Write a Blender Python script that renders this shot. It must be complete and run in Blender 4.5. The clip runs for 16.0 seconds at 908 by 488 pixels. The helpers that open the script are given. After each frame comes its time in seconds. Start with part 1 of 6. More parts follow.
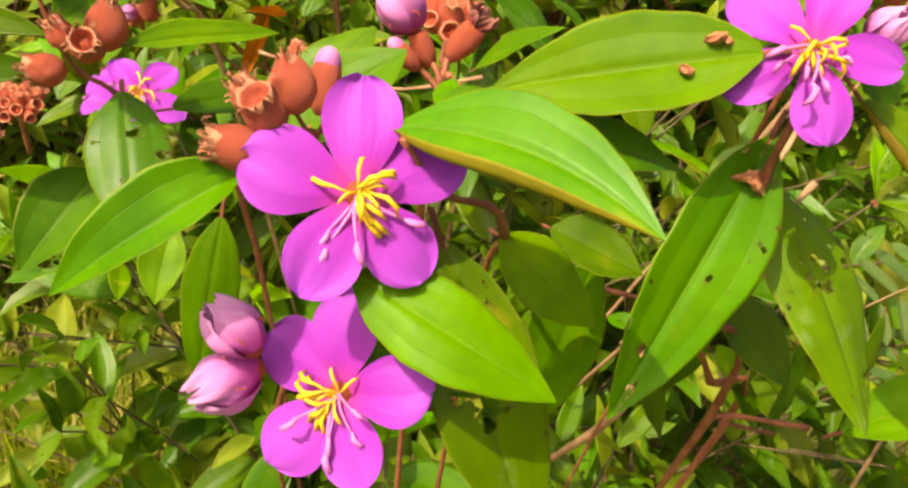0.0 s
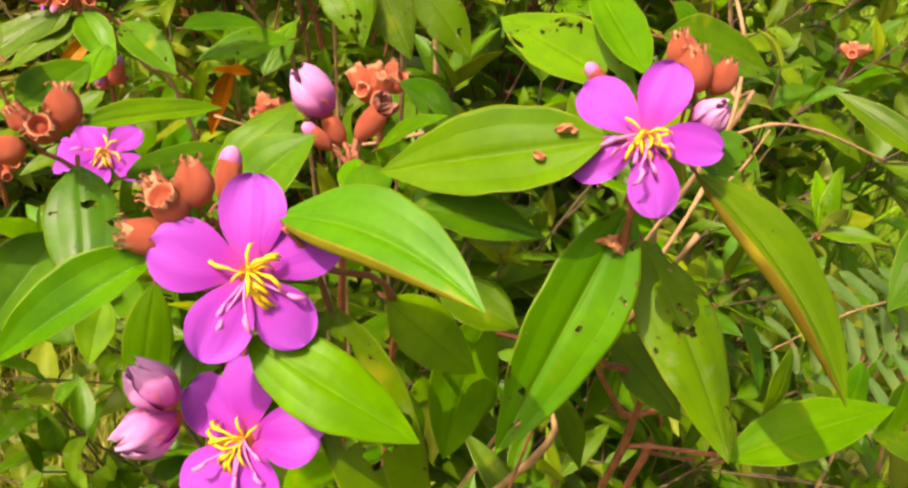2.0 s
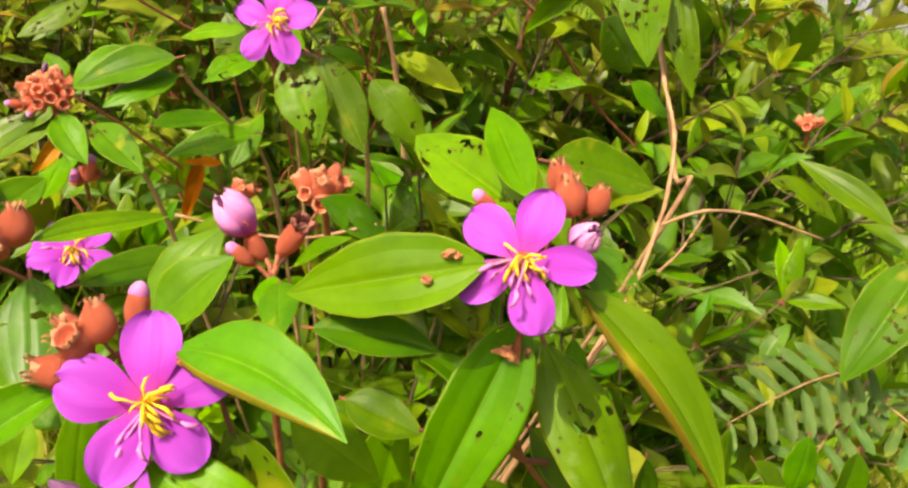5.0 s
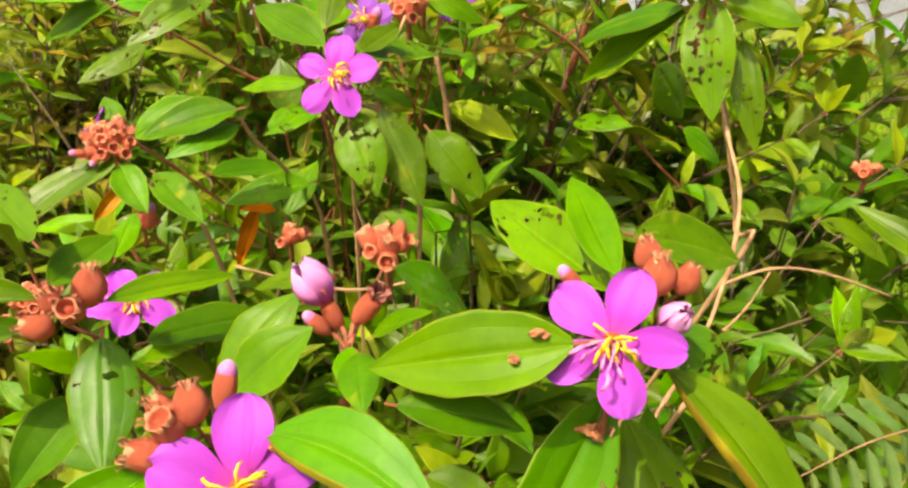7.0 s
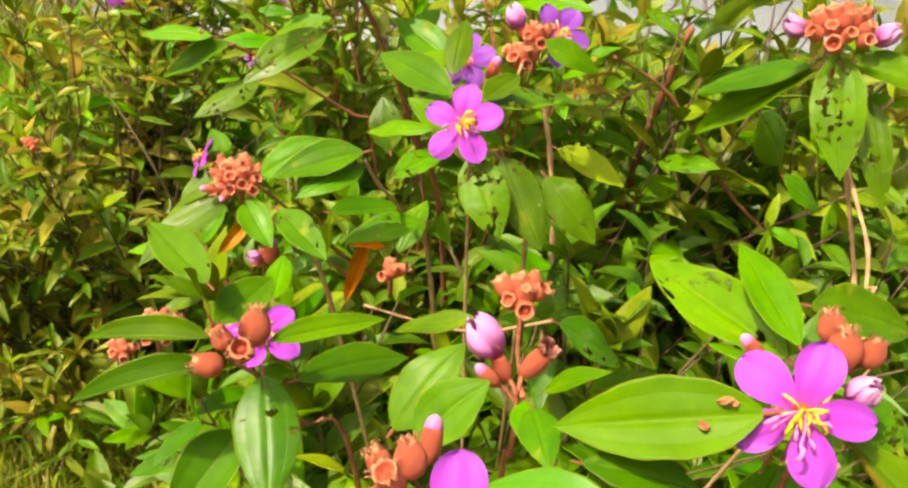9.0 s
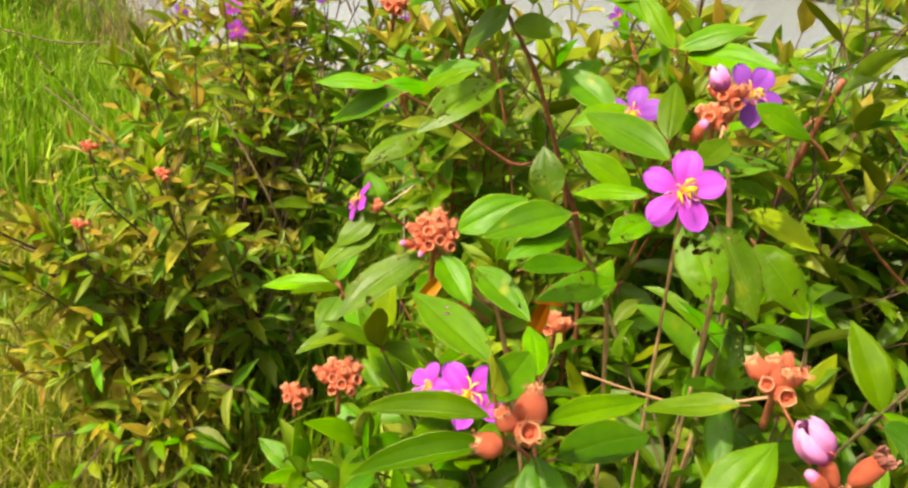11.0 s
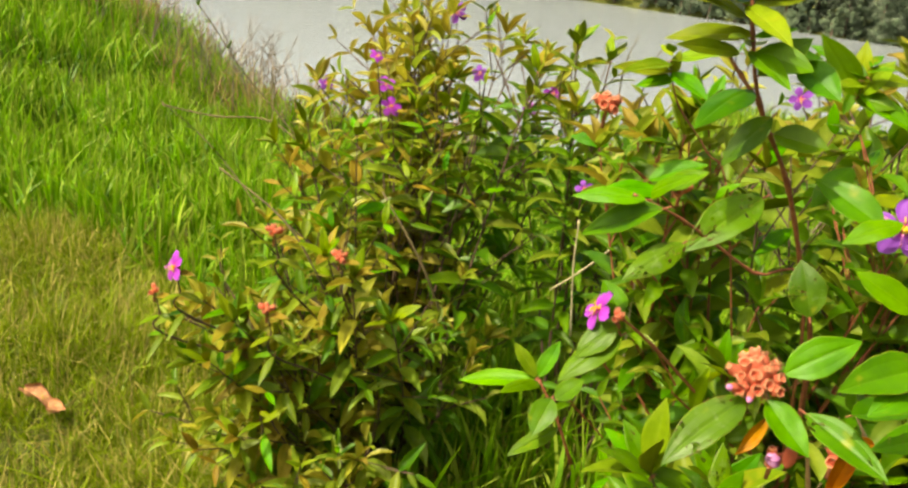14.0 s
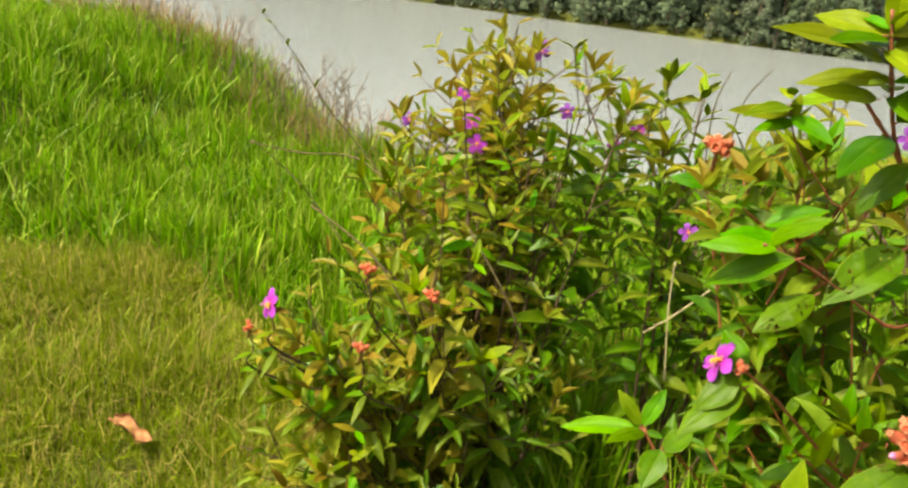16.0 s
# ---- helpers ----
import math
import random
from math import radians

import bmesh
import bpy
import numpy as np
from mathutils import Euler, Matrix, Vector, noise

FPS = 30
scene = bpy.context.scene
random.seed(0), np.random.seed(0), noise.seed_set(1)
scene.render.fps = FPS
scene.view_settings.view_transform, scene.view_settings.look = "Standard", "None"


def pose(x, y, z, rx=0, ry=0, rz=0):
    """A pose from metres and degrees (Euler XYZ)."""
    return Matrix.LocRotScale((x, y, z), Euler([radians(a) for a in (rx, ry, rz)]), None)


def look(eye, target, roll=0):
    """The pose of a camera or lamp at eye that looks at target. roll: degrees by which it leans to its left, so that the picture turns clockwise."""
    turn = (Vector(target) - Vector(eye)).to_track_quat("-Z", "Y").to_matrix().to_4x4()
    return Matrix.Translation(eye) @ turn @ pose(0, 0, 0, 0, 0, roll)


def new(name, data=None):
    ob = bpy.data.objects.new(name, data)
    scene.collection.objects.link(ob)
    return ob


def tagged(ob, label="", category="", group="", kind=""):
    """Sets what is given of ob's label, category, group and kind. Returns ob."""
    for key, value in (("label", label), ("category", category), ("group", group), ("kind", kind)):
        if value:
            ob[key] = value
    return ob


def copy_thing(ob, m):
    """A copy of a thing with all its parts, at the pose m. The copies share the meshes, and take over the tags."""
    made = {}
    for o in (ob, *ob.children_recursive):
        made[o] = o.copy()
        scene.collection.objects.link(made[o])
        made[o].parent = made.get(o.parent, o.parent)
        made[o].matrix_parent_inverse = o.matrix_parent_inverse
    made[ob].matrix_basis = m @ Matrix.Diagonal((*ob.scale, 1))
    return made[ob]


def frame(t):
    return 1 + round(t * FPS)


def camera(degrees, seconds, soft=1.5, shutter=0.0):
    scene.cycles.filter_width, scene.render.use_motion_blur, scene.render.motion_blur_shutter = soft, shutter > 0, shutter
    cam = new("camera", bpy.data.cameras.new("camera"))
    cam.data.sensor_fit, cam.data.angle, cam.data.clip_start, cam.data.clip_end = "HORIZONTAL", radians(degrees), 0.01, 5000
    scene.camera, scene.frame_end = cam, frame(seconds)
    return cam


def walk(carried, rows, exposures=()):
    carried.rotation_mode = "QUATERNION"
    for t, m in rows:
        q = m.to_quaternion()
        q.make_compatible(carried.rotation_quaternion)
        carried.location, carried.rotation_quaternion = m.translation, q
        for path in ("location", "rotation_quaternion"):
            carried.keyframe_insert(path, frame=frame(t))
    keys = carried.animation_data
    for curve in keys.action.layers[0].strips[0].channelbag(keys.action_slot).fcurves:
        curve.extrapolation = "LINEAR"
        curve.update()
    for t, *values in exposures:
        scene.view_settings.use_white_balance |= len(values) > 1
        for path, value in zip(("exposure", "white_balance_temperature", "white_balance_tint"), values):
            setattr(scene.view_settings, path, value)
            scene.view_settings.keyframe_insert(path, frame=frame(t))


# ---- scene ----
cam = camera(58.4, 16.0, soft=2.5)
METRES, EYE, TILT, LEAN, TURN = 0.7, 1.28, -32.0, -10.5, 0.0
ROWS = [
    (0.0, 0.0, 0.0, 0.0, -0.0, 0.0, -0.0),
    (0.5, 0.0111, -0.0167, 0.0038, -0.07, 0.47, 0.3),
    (1.0, 0.0224, -0.0292, 0.0062, -0.16, 0.9, 0.54),
    (1.5, 0.04, -0.0473, 0.013, -0.29, 1.46, 0.93),
    (2.0, 0.0538, -0.0621, 0.0172, -0.31, 1.95, 1.21),
    (2.5, 0.0723, -0.0775, 0.02, -0.34, 2.67, 1.6),
    (3.0, 0.0876, -0.0876, 0.0249, -0.41, 3.25, 1.86),
    (3.5, 0.1069, -0.0948, 0.0281, -0.43, 3.98, 2.21),
    (4.0, 0.1213, -0.0974, 0.0328, -0.29, 4.57, 2.4),
    (6.5, 0.0988, -0.0991, 0.0727, 1.95, 7.51, 2.08),
    (7.0, 0.0879, -0.099, 0.0781, 2.49, 7.92, 1.77),
    (7.5, 0.0701, -0.1011, 0.0846, 3.18, 8.39, 1.23),
    (8.0, 0.0509, -0.1056, 0.0894, 3.76, 8.77, 0.76),
    (8.5, 0.0241, -0.1191, 0.0956, 4.63, 9.28, 0.02),
    (9.0, 0.0037, -0.1324, 0.0983, 5.41, 9.68, -0.66),
    (11.5, -0.2371, -0.1635, 0.1571, 9.62, 11.68, -3.83),
    (12.0, -0.2916, -0.1714, 0.181, 10.17, 12.04, -4.03),
    (12.5, -0.36, -0.1808, 0.2027, 10.92, 12.56, -4.27),
    (13.0, -0.4134, -0.1907, 0.2186, 11.59, 13.01, -4.48),
    (13.5, -0.4759, -0.2049, 0.2338, 12.56, 13.62, -4.83),
    (14.0, -0.5175, -0.2201, 0.2399, 13.36, 14.15, -5.19),
    (14.5, -0.5569, -0.2406, 0.2642, 14.48, 14.66, -5.64),
    (15.0, -0.5806, -0.2506, 0.2702, 15.29, 15.11, -6.06),
    (15.5, -0.6057, -0.2427, 0.264, 16.36, 15.55, -6.54),
    (16.0, -0.6258, -0.238, 0.2625, 17.17, 15.89, -6.86),
]
walk(cam, [(t, pose(0, 0, EYE, TILT, LEAN, TURN) @ pose(METRES * x, METRES * y, METRES * z, 90 + pitch, roll, yaw)) for t, x, y, z, yaw, pitch, roll in ROWS],
     exposures=((0.0, 0.46, 7700, 26), (4.0, 0.48, 7600, 23), (9.0, 0.63, 7500, 16), (13.0, 0.54, 7500, 10), (16.0, 0.42, 7550, 7)))

# ---- world, sun, exposure ----
SUN_DIR = Vector((-0.46, -0.36, 0.81)).normalized()
world = bpy.data.worlds.new("sky")
scene.world = world
world.use_nodes = True
_n = world.node_tree.nodes
_sky = _n.new("ShaderNodeTexSky")
_sky.sky_type = "NISHITA"
_sky.sun_disc = False
_sky.sun_elevation = math.asin(SUN_DIR.z)
_sky.sun_rotation = math.atan2(SUN_DIR.x, SUN_DIR.y)
_sky.air_density, _sky.dust_density, _sky.ozone_density = 0.7, 8.0, 0.6
_n["Background"].inputs["Strength"].default_value = 0.150
world.node_tree.links.new(_sky.outputs[0], _n["Background"].inputs["Color"])
_sun = new("sun", bpy.data.lights.new("sun", "SUN"))
_sun.data.energy, _sun.data.angle, _sun.data.color = 3.80, radians(0.55), (1.0, 0.93, 0.80)
_sun.matrix_world = look(SUN_DIR * 50, (0, 0, 0))


# ---- materials ----
class Mat:
    """A node material with short ways to add nodes."""

    def __init__(self, name):
        self.m = bpy.data.materials.new(name)
        self.m.use_nodes = True
        self.t = self.m.node_tree
        self.b = self.t.nodes["Principled BSDF"]
        self.out = self.t.nodes["Material Output"]

    def n(self, kind, **vals):
        node = self.t.nodes.new("ShaderNode" + kind)
        for k, v in vals.items():
            if k in ("operation", "blend_type", "data_type", "feature", "noise_dimensions", "wave_type", "bands_direction", "distance"):
                if k == "operation":
                    node.operation = v
                elif k == "blend_type":
                    node.blend_type = v
                elif k == "data_type":
                    node.data_type = v
                elif k == "feature":
                    node.feature = v
                elif k == "bands_direction":
                    node.bands_direction = v
            else:
                node.inputs[k.replace("_", " ")].default_value = v
        return node

    def link(self, a, b):
        self.t.links.new(a, b)

    def math(self, op, a, b=None, c=None):
        node = self.n("Math", operation=op)
        for i, v in enumerate((a, b, c)):
            if v is None:
                continue
            if isinstance(v, (int, float)):
                node.inputs[i].default_value = v
            else:
                self.link(v, node.inputs[i])
        return node.outputs[0]

    def mix(self, fac, a, b, mode="MIX"):
        node = self.n("Mix", data_type="RGBA", blend_type=mode)
        for i, v in ((0, fac), (6, a), (7, b)):
            if isinstance(v, (int, float)):
                node.inputs[i].default_value = v
            elif isinstance(v, tuple):
                node.inputs[i].default_value = (*v, 1)
            else:
                self.link(v, node.inputs[i])
        return node.outputs[2]

    def noise(self, scale, detail=3.0, vec=None, rough=0.55):
        node = self.n("TexNoise", Scale=scale, Detail=detail, Roughness=rough)
        if vec is not None:
            self.link(vec, node.inputs["Vector"])
        return node.outputs["Fac"]

    def ramp(self, val, lo, hi):
        node = self.n("MapRange", From_Min=lo, From_Max=hi)
        self.link(val, node.inputs["Value"])
        return node.outputs["Result"]

    def bump(self, height, strength=0.3, distance=0.002):
        node = self.n("Bump", Strength=strength)
        node.inputs["Distance"].default_value = distance
        self.link(height, node.inputs["Height"])
        self.link(node.outputs[0], self.b.inputs["Normal"])
        return node.outputs[0]

    def set(self, color=None, rough=None, **more):
        for key, v in (("Base Color", color), ("Roughness", rough), *[(k.replace("_", " "), w) for k, w in more.items()]):
            if v is None:
                continue
            if isinstance(v, tuple):
                self.b.inputs[key].default_value = (*v, 1) if len(v) == 3 else v
            elif isinstance(v, (int, float)):
                self.b.inputs[key].default_value = v
            else:
                self.link(v, self.b.inputs[key])

    def thin(self, color, share, normal=None):
        """Light that passes through the thin tissue."""
        tr = self.n("BsdfTranslucent")
        if isinstance(color, tuple):
            tr.inputs[0].default_value = (*color, 1)
        else:
            self.link(color, tr.inputs[0])
        mx = self.n("MixShader", Fac=share)
        self.link(self.b.outputs[0], mx.inputs[1])
        self.link(tr.outputs[0], mx.inputs[2])
        self.link(mx.outputs[0], self.out.inputs[0])
        return mx.outputs[0]

    def holes(self, shader, mask):
        """Eaten holes: the tissue is gone where mask is 1."""
        tp = self.n("BsdfTransparent")
        mx = self.n("MixShader")
        self.link(mask, mx.inputs[0])
        self.link(shader, mx.inputs[1])
        self.link(tp.outputs[0], mx.inputs[2])
        self.link(mx.outputs[0], self.out.inputs[0])


def leaf_material(name, dark, light, vein, per_island=False, spots=0.0, holes=0.0, grey=0.0, gloss=0.30, glow=(0.30, 0.42, 0.02), share=0.3, tan=0.0, spec=0.13):
    m = Mat(name)
    rnd = m.n("NewGeometry").outputs["Random Per Island"] if per_island else m.n("ObjectInfo").outputs["Random"]
    uv = m.n("UVMap").outputs[0]
    sep = m.n("SeparateXYZ")
    m.link(uv, sep.inputs[0])
    u, v = sep.outputs[0], sep.outputs[1]
    shift = m.n("Combine" + "XYZ")
    m.link(m.math("ADD", u, m.math("MULTIPLY", rnd, 37.0)), shift.inputs[0])
    m.link(m.math("MULTIPLY", v, 0.36), shift.inputs[1])
    m.link(m.math("MULTIPLY", rnd, 11.0), shift.inputs[2])
    here = shift.outputs[0]
    # v runs 0 to 1 across the blade; a is 0 on the midrib and 1 on the edge
    a = m.math("ABSOLUTE", m.math("MULTIPLY", m.math("SUBTRACT", v, 0.5), 2.0))
    mid = m.ramp(a, 0.024, 0.006)
    side = m.ramp(m.math("ABSOLUTE", m.math("SUBTRACT", a, 0.60)), 0.016, 0.004)
    rim = m.ramp(a, 0.955, 1.0)
    cross = m.n("TexWave", Scale=7.0, Distortion=1.6, Detail=1.0)
    m.link(here, cross.inputs["Vector"])
    col = m.mix(m.ramp(m.noise(2.4, 4, here), 0.32, 0.68), dark, light)
    hsv = m.n("HueSaturation")
    m.link(m.math("ADD", m.math("MULTIPLY", rnd, 0.035), 0.494), hsv.inputs["Hue"])
    m.link(m.math("ADD", m.math("MULTIPLY", m.math("FRACT", m.math("MULTIPLY", rnd, 7.31)), 0.5), 0.74), hsv.inputs["Value"])
    hsv.inputs["Saturation"].default_value = 1.02
    m.link(col, hsv.inputs["Color"])
    col = m.mix(m.math("MULTIPLY", mid, 0.28), hsv.outputs[0], vein)
    col = m.mix(m.math("MULTIPLY", side, 0.22), col, dark)
    col = m.mix(m.math("MULTIPLY", rim, 0.55), col, (0.36, 0.36, 0.03))
    if tan:
        worn = m.math("MULTIPLY", m.ramp(m.math("ADD", m.math("SUBTRACT", 1.0, v), m.math("MULTIPLY", m.noise(4.0, 3, here), 0.08)), 0.93, 0.99), tan)
        col = m.mix(worn, col, (0.42, 0.34, 0.03))
    if grey:
        scrape = m.ramp(m.noise(6.0, 5, here, 0.7), 0.56, 0.68)
        col = m.mix(m.math("MULTIPLY", scrape, grey), col, (0.36, 0.44, 0.20))
    blotch = m.n("HueSaturation")
    m.link(m.math("ADD", m.math("MULTIPLY", m.noise(11.0, 4, here, 0.65), 0.5), 0.76), blotch.inputs["Value"])
    m.link(col, blotch.inputs["Color"])
    col = blotch.outputs[0]
    yellow = m.ramp(m.noise(2.6, 3, here), 0.64, 0.76)
    col = m.mix(m.math("MULTIPLY", yellow, 0.55), col, (0.42, 0.40, 0.02))
    if spots:
        vor = m.n("TexVoronoi", Scale=7.0)
        m.link(here, vor.inputs["Vector"])
        col = m.mix(m.ramp(m.math("ADD", vor.outputs["Distance"], m.math("MULTIPLY", m.noise(14, 2, here), 0.12)), 0.10 + spots, 0.05 + spots), col, (0.05, 0.03, 0.012))
    gone = None
    if holes:
        # ragged bites, gathered in a few places on the blade
        d = m.math("ADD", m.noise(17.0, 3, here, 0.5), m.math("MULTIPLY", m.math("SUBTRACT", m.noise(3.4, 1, here), 0.5), 1.1))
        lim = 0.78 - holes * 0.5
        inside = m.ramp(a, 0.97, 0.88)
        gone = m.math("MULTIPLY", inside, m.ramp(d, lim, lim + 0.012))
        col = m.mix(m.math("MULTIPLY", m.ramp(d, lim - 0.035, lim - 0.003), 0.65), col, (0.13, 0.085, 0.02))
    m.set(col, m.math("ADD", m.math("MULTIPLY", m.noise(7.0, 3, here), 0.20), gloss), Specular_IOR_Level=spec)
    fine = m.noise(60.0, 2, here)
    h = m.math("ADD", m.math("ADD", m.math("MULTIPLY", mid, -0.8), m.math("MULTIPLY", side, -0.35)), m.math("ADD", m.math("MULTIPLY", cross.outputs["Fac"], 0.10), m.math("ADD", m.math("MULTIPLY", m.noise(5.0, 2, here), 0.9), m.math("MULTIPLY", fine, 0.10))))
    m.bump(h, 0.35, 0.0008)
    sh = m.thin(m.mix(0.5, col, glow), share)
    if holes:
        m.holes(sh, gone)
    return m.m


LEAF = {
    "flat": leaf_material("leaf_green", (0.068, 0.172, 0.002), (0.116, 0.252, 0.003), (0.24, 0.36, 0.04), spots=0.014, spec=0.2),
    "lime": leaf_material("leaf_lime", (0.090, 0.250, 0.001), (0.138, 0.330, 0.001), (0.30, 0.42, 0.05), share=0.32, glow=(0.24, 0.42, 0.01)),
    "spot": leaf_material("leaf_spotted", (0.066, 0.190, 0.001), (0.110, 0.272, 0.001), (0.26, 0.38, 0.04), spots=0.02, holes=0.15, spec=0.2, glow=(0.22, 0.40, 0.01)),
    "eaten": leaf_material("leaf_eaten", (0.074, 0.192, 0.001), (0.120, 0.275, 0.002), (0.28, 0.40, 0.05), spots=0.02, holes=0.25, grey=0.25, spec=0.2),
    "worn": leaf_material("leaf_scraped", (0.072, 0.170, 0.002), (0.120, 0.250, 0.003), (0.26, 0.36, 0.06), grey=0.26, holes=0.14, gloss=0.30, spec=0.3),
    "olive": leaf_material("leaf_olive", (0.19, 0.29, 0.010), (0.29, 0.385, 0.018), (0.36, 0.36, 0.06), share=0.4, glow=(0.45, 0.40, 0.02)),
    "orange": leaf_material("leaf_orange", (0.55, 0.16, 0.015), (0.70, 0.26, 0.02), (0.6, 0.3, 0.06), spots=0.03, share=0.4, glow=(0.75, 0.25, 0.02)),
}
MASS_YELLOW_ONE = leaf_material("leaf_yellow_green", (0.135, 0.21, 0.003), (0.24, 0.33, 0.005), (0.3, 0.3, 0.05), share=0.36, spec=0.32, glow=(0.36, 0.36, 0.03))
MASS_RUST_ONE = leaf_material("leaf_rusty", (0.25, 0.17, 0.02), (0.36, 0.29, 0.03), (0.4, 0.2, 0.04), share=0.35, glow=(0.5, 0.3, 0.02))
LEAF["frond"] = leaf_material("leaf_feathery", (0.070, 0.145, 0.030), (0.115, 0.195, 0.050), (0.2, 0.3, 0.1), gloss=0.5)
LEAF["fold"] = LEAF["flat"]
LEAF["roll"] = leaf_material("leaf_rolled", (0.088, 0.240, 0.001), (0.138, 0.320, 0.001), (0.30, 0.42, 0.05), share=0.32, tan=0.85, spots=0.02, spec=0.22, glow=(0.24, 0.42, 0.01))
UNDER = leaf_material("leaf_underside", (0.24, 0.28, 0.02), (0.32, 0.36, 0.025), (0.36, 0.25, 0.06), gloss=0.5)
UNDER_ROLL = leaf_material("leaf_underside_rolled", (0.17, 0.145, 0.012), (0.24, 0.19, 0.016), (0.42, 0.26, 0.06), gloss=0.5)
UNDER_BITTEN = {"eaten": leaf_material("leaf_underside_eaten", (0.19, 0.24, 0.03), (0.27, 0.31, 0.04), (0.33, 0.27, 0.07), gloss=0.5, holes=0.25),
                "spotted": leaf_material("leaf_underside_spotted", (0.22, 0.26, 0.02), (0.30, 0.34, 0.03), (0.33, 0.27, 0.07), gloss=0.5, holes=0.15),
                "scraped": leaf_material("leaf_underside_scraped", (0.22, 0.26, 0.03), (0.30, 0.34, 0.04), (0.33, 0.27, 0.07), gloss=0.5, holes=0.14)}
UNDER_BITTEN["spot"], UNDER_BITTEN["worn"] = UNDER_BITTEN["spotted"], UNDER_BITTEN["scraped"]
MASS_GREEN = leaf_material("foliage_green", (0.084, 0.205, 0.006), (0.165, 0.315, 0.012), (0.2, 0.3, 0.05), True, grey=0.30, share=0.52, spec=0.36, glow=(0.20, 0.38, 0.02))
MASS_YELLOW = leaf_material("foliage_yellow_green", (0.215, 0.305, 0.020), (0.345, 0.430, 0.042), (0.3, 0.3, 0.05), True, share=0.54, spec=0.36, glow=(0.33, 0.40, 0.03))
MASS_GOLD = leaf_material("foliage_golden", (0.30, 0.295, 0.025), (0.47, 0.44, 0.055), (0.4, 0.36, 0.05), True, share=0.44, spec=0.36, glow=(0.48, 0.42, 0.03))
MASS_RUST = leaf_material("foliage_rusty", (0.25, 0.19, 0.03), (0.36, 0.31, 0.05), (0.4, 0.2, 0.04), True, share=0.40, glow=(0.5, 0.34, 0.02))


def plain(name, lo, hi, rough, scale, bump=0.3, dist=0.001, thin=None, random_value=0.0, **more):
    m = Mat(name)
    pos = m.n("TexCoord").outputs["Object"]
    col = m.mix(m.ramp(m.noise(scale, 4, pos), 0.32, 0.68), lo, hi)
    if random_value:
        hsv = m.n("HueSaturation")
        m.link(m.math("ADD", m.math("MULTIPLY", m.n("ObjectInfo").outputs["Random"], random_value), 1 - random_value / 2), hsv.inputs["Value"])
        m.link(col, hsv.inputs["Color"])
        col = hsv.outputs[0]
    m.set(col, rough, **more)
    m.bump(m.noise(scale * 4, 3, pos), bump, dist)
    if thin:
        # far leaves let more through, which lifts their dark gaps like haze
        m.thin(thin, 0.5 if name.startswith("far") else 0.3)
    return m.m


def petal_material(name, base, edge, glow):
    m = Mat(name)
    uv = m.n("UVMap").outputs[0]
    sep = m.n("SeparateXYZ")
    m.link(uv, sep.inputs[0])
    rnd = m.n("ObjectInfo").outputs["Random"]
    streak = m.n("TexNoise", Scale=1.0, Detail=3.0)
    st = m.n("Combine" + "XYZ")
    m.link(m.math("MULTIPLY", sep.outputs[0], 2.0), st.inputs[0])
    m.link(m.math("MULTIPLY", sep.outputs[1], 10.0), st.inputs[1])
    m.link(m.math("MULTIPLY", rnd, 20.0), st.inputs[2])
    m.link(st.outputs[0], streak.inputs["Vector"])
    col = m.mix(m.ramp(sep.outputs[0], 0.25, 0.95), base, edge)
    col = m.mix(m.math("MULTIPLY", m.ramp(streak.outputs["Fac"], 0.4, 0.65), 0.18), col, base)
    col = m.mix(m.ramp(sep.outputs[0], 0.30, 0.05), col, (0.55, 0.06, 0.34))
    m.set(col, 0.55, Specular_IOR_Level=0.25)
    m.bump(m.math("ADD", streak.outputs["Fac"], m.math("MULTIPLY", m.noise(3.0, 2, uv), 1.6)), 0.3, 0.0010)
    m.thin(glow, 0.24)
    return m.m


PETAL = {
    "magenta": petal_material("petal_magenta", (0.40, 0.034, 0.46), (0.45, 0.085, 0.60), (0.58, 0.08, 0.66)),
    "violet": petal_material("petal_violet", (0.22, 0.04, 0.40), (0.30, 0.09, 0.50), (0.38, 0.08, 0.55)),
}
PINK = petal_material("petal_pale_pink", (0.58, 0.13, 0.44), (0.78, 0.42, 0.70), (0.74, 0.32, 0.66))
DRIED = petal_material("petal_dried", (0.20, 0.05, 0.04), (0.48, 0.22, 0.16), (0.4, 0.15, 0.1))
BUD_PINK = petal_material("petal_bud_pink", (0.60, 0.16, 0.46), (0.74, 0.40, 0.62), (0.8, 0.3, 0.62))
ANTHER = plain("anther_yellow", (0.72, 0.46, 0.01), (0.85, 0.62, 0.02), 0.5, 400, 0.2, 0.0004)
FILAMENT = plain("filament_pink", (0.62, 0.14, 0.46), (0.74, 0.27, 0.56), 0.5, 300, 0.2, 0.0004)
FRUIT = plain("fruit_russet", (0.74, 0.13, 0.060), (0.90, 0.28, 0.145), 0.5, 160, 0.8, 0.0012, thin=(0.85, 0.30, 0.14), random_value=0.25, Specular_IOR_Level=0.4)
RIM = plain("fruit_rim", (0.58, 0.23, 0.10), (0.75, 0.38, 0.20), 0.6, 260, 0.6, 0.001)
FRUIT_IN = plain("fruit_inside", (0.50, 0.08, 0.03), (0.66, 0.20, 0.09), 0.6, 260, 0.6, 0.001)
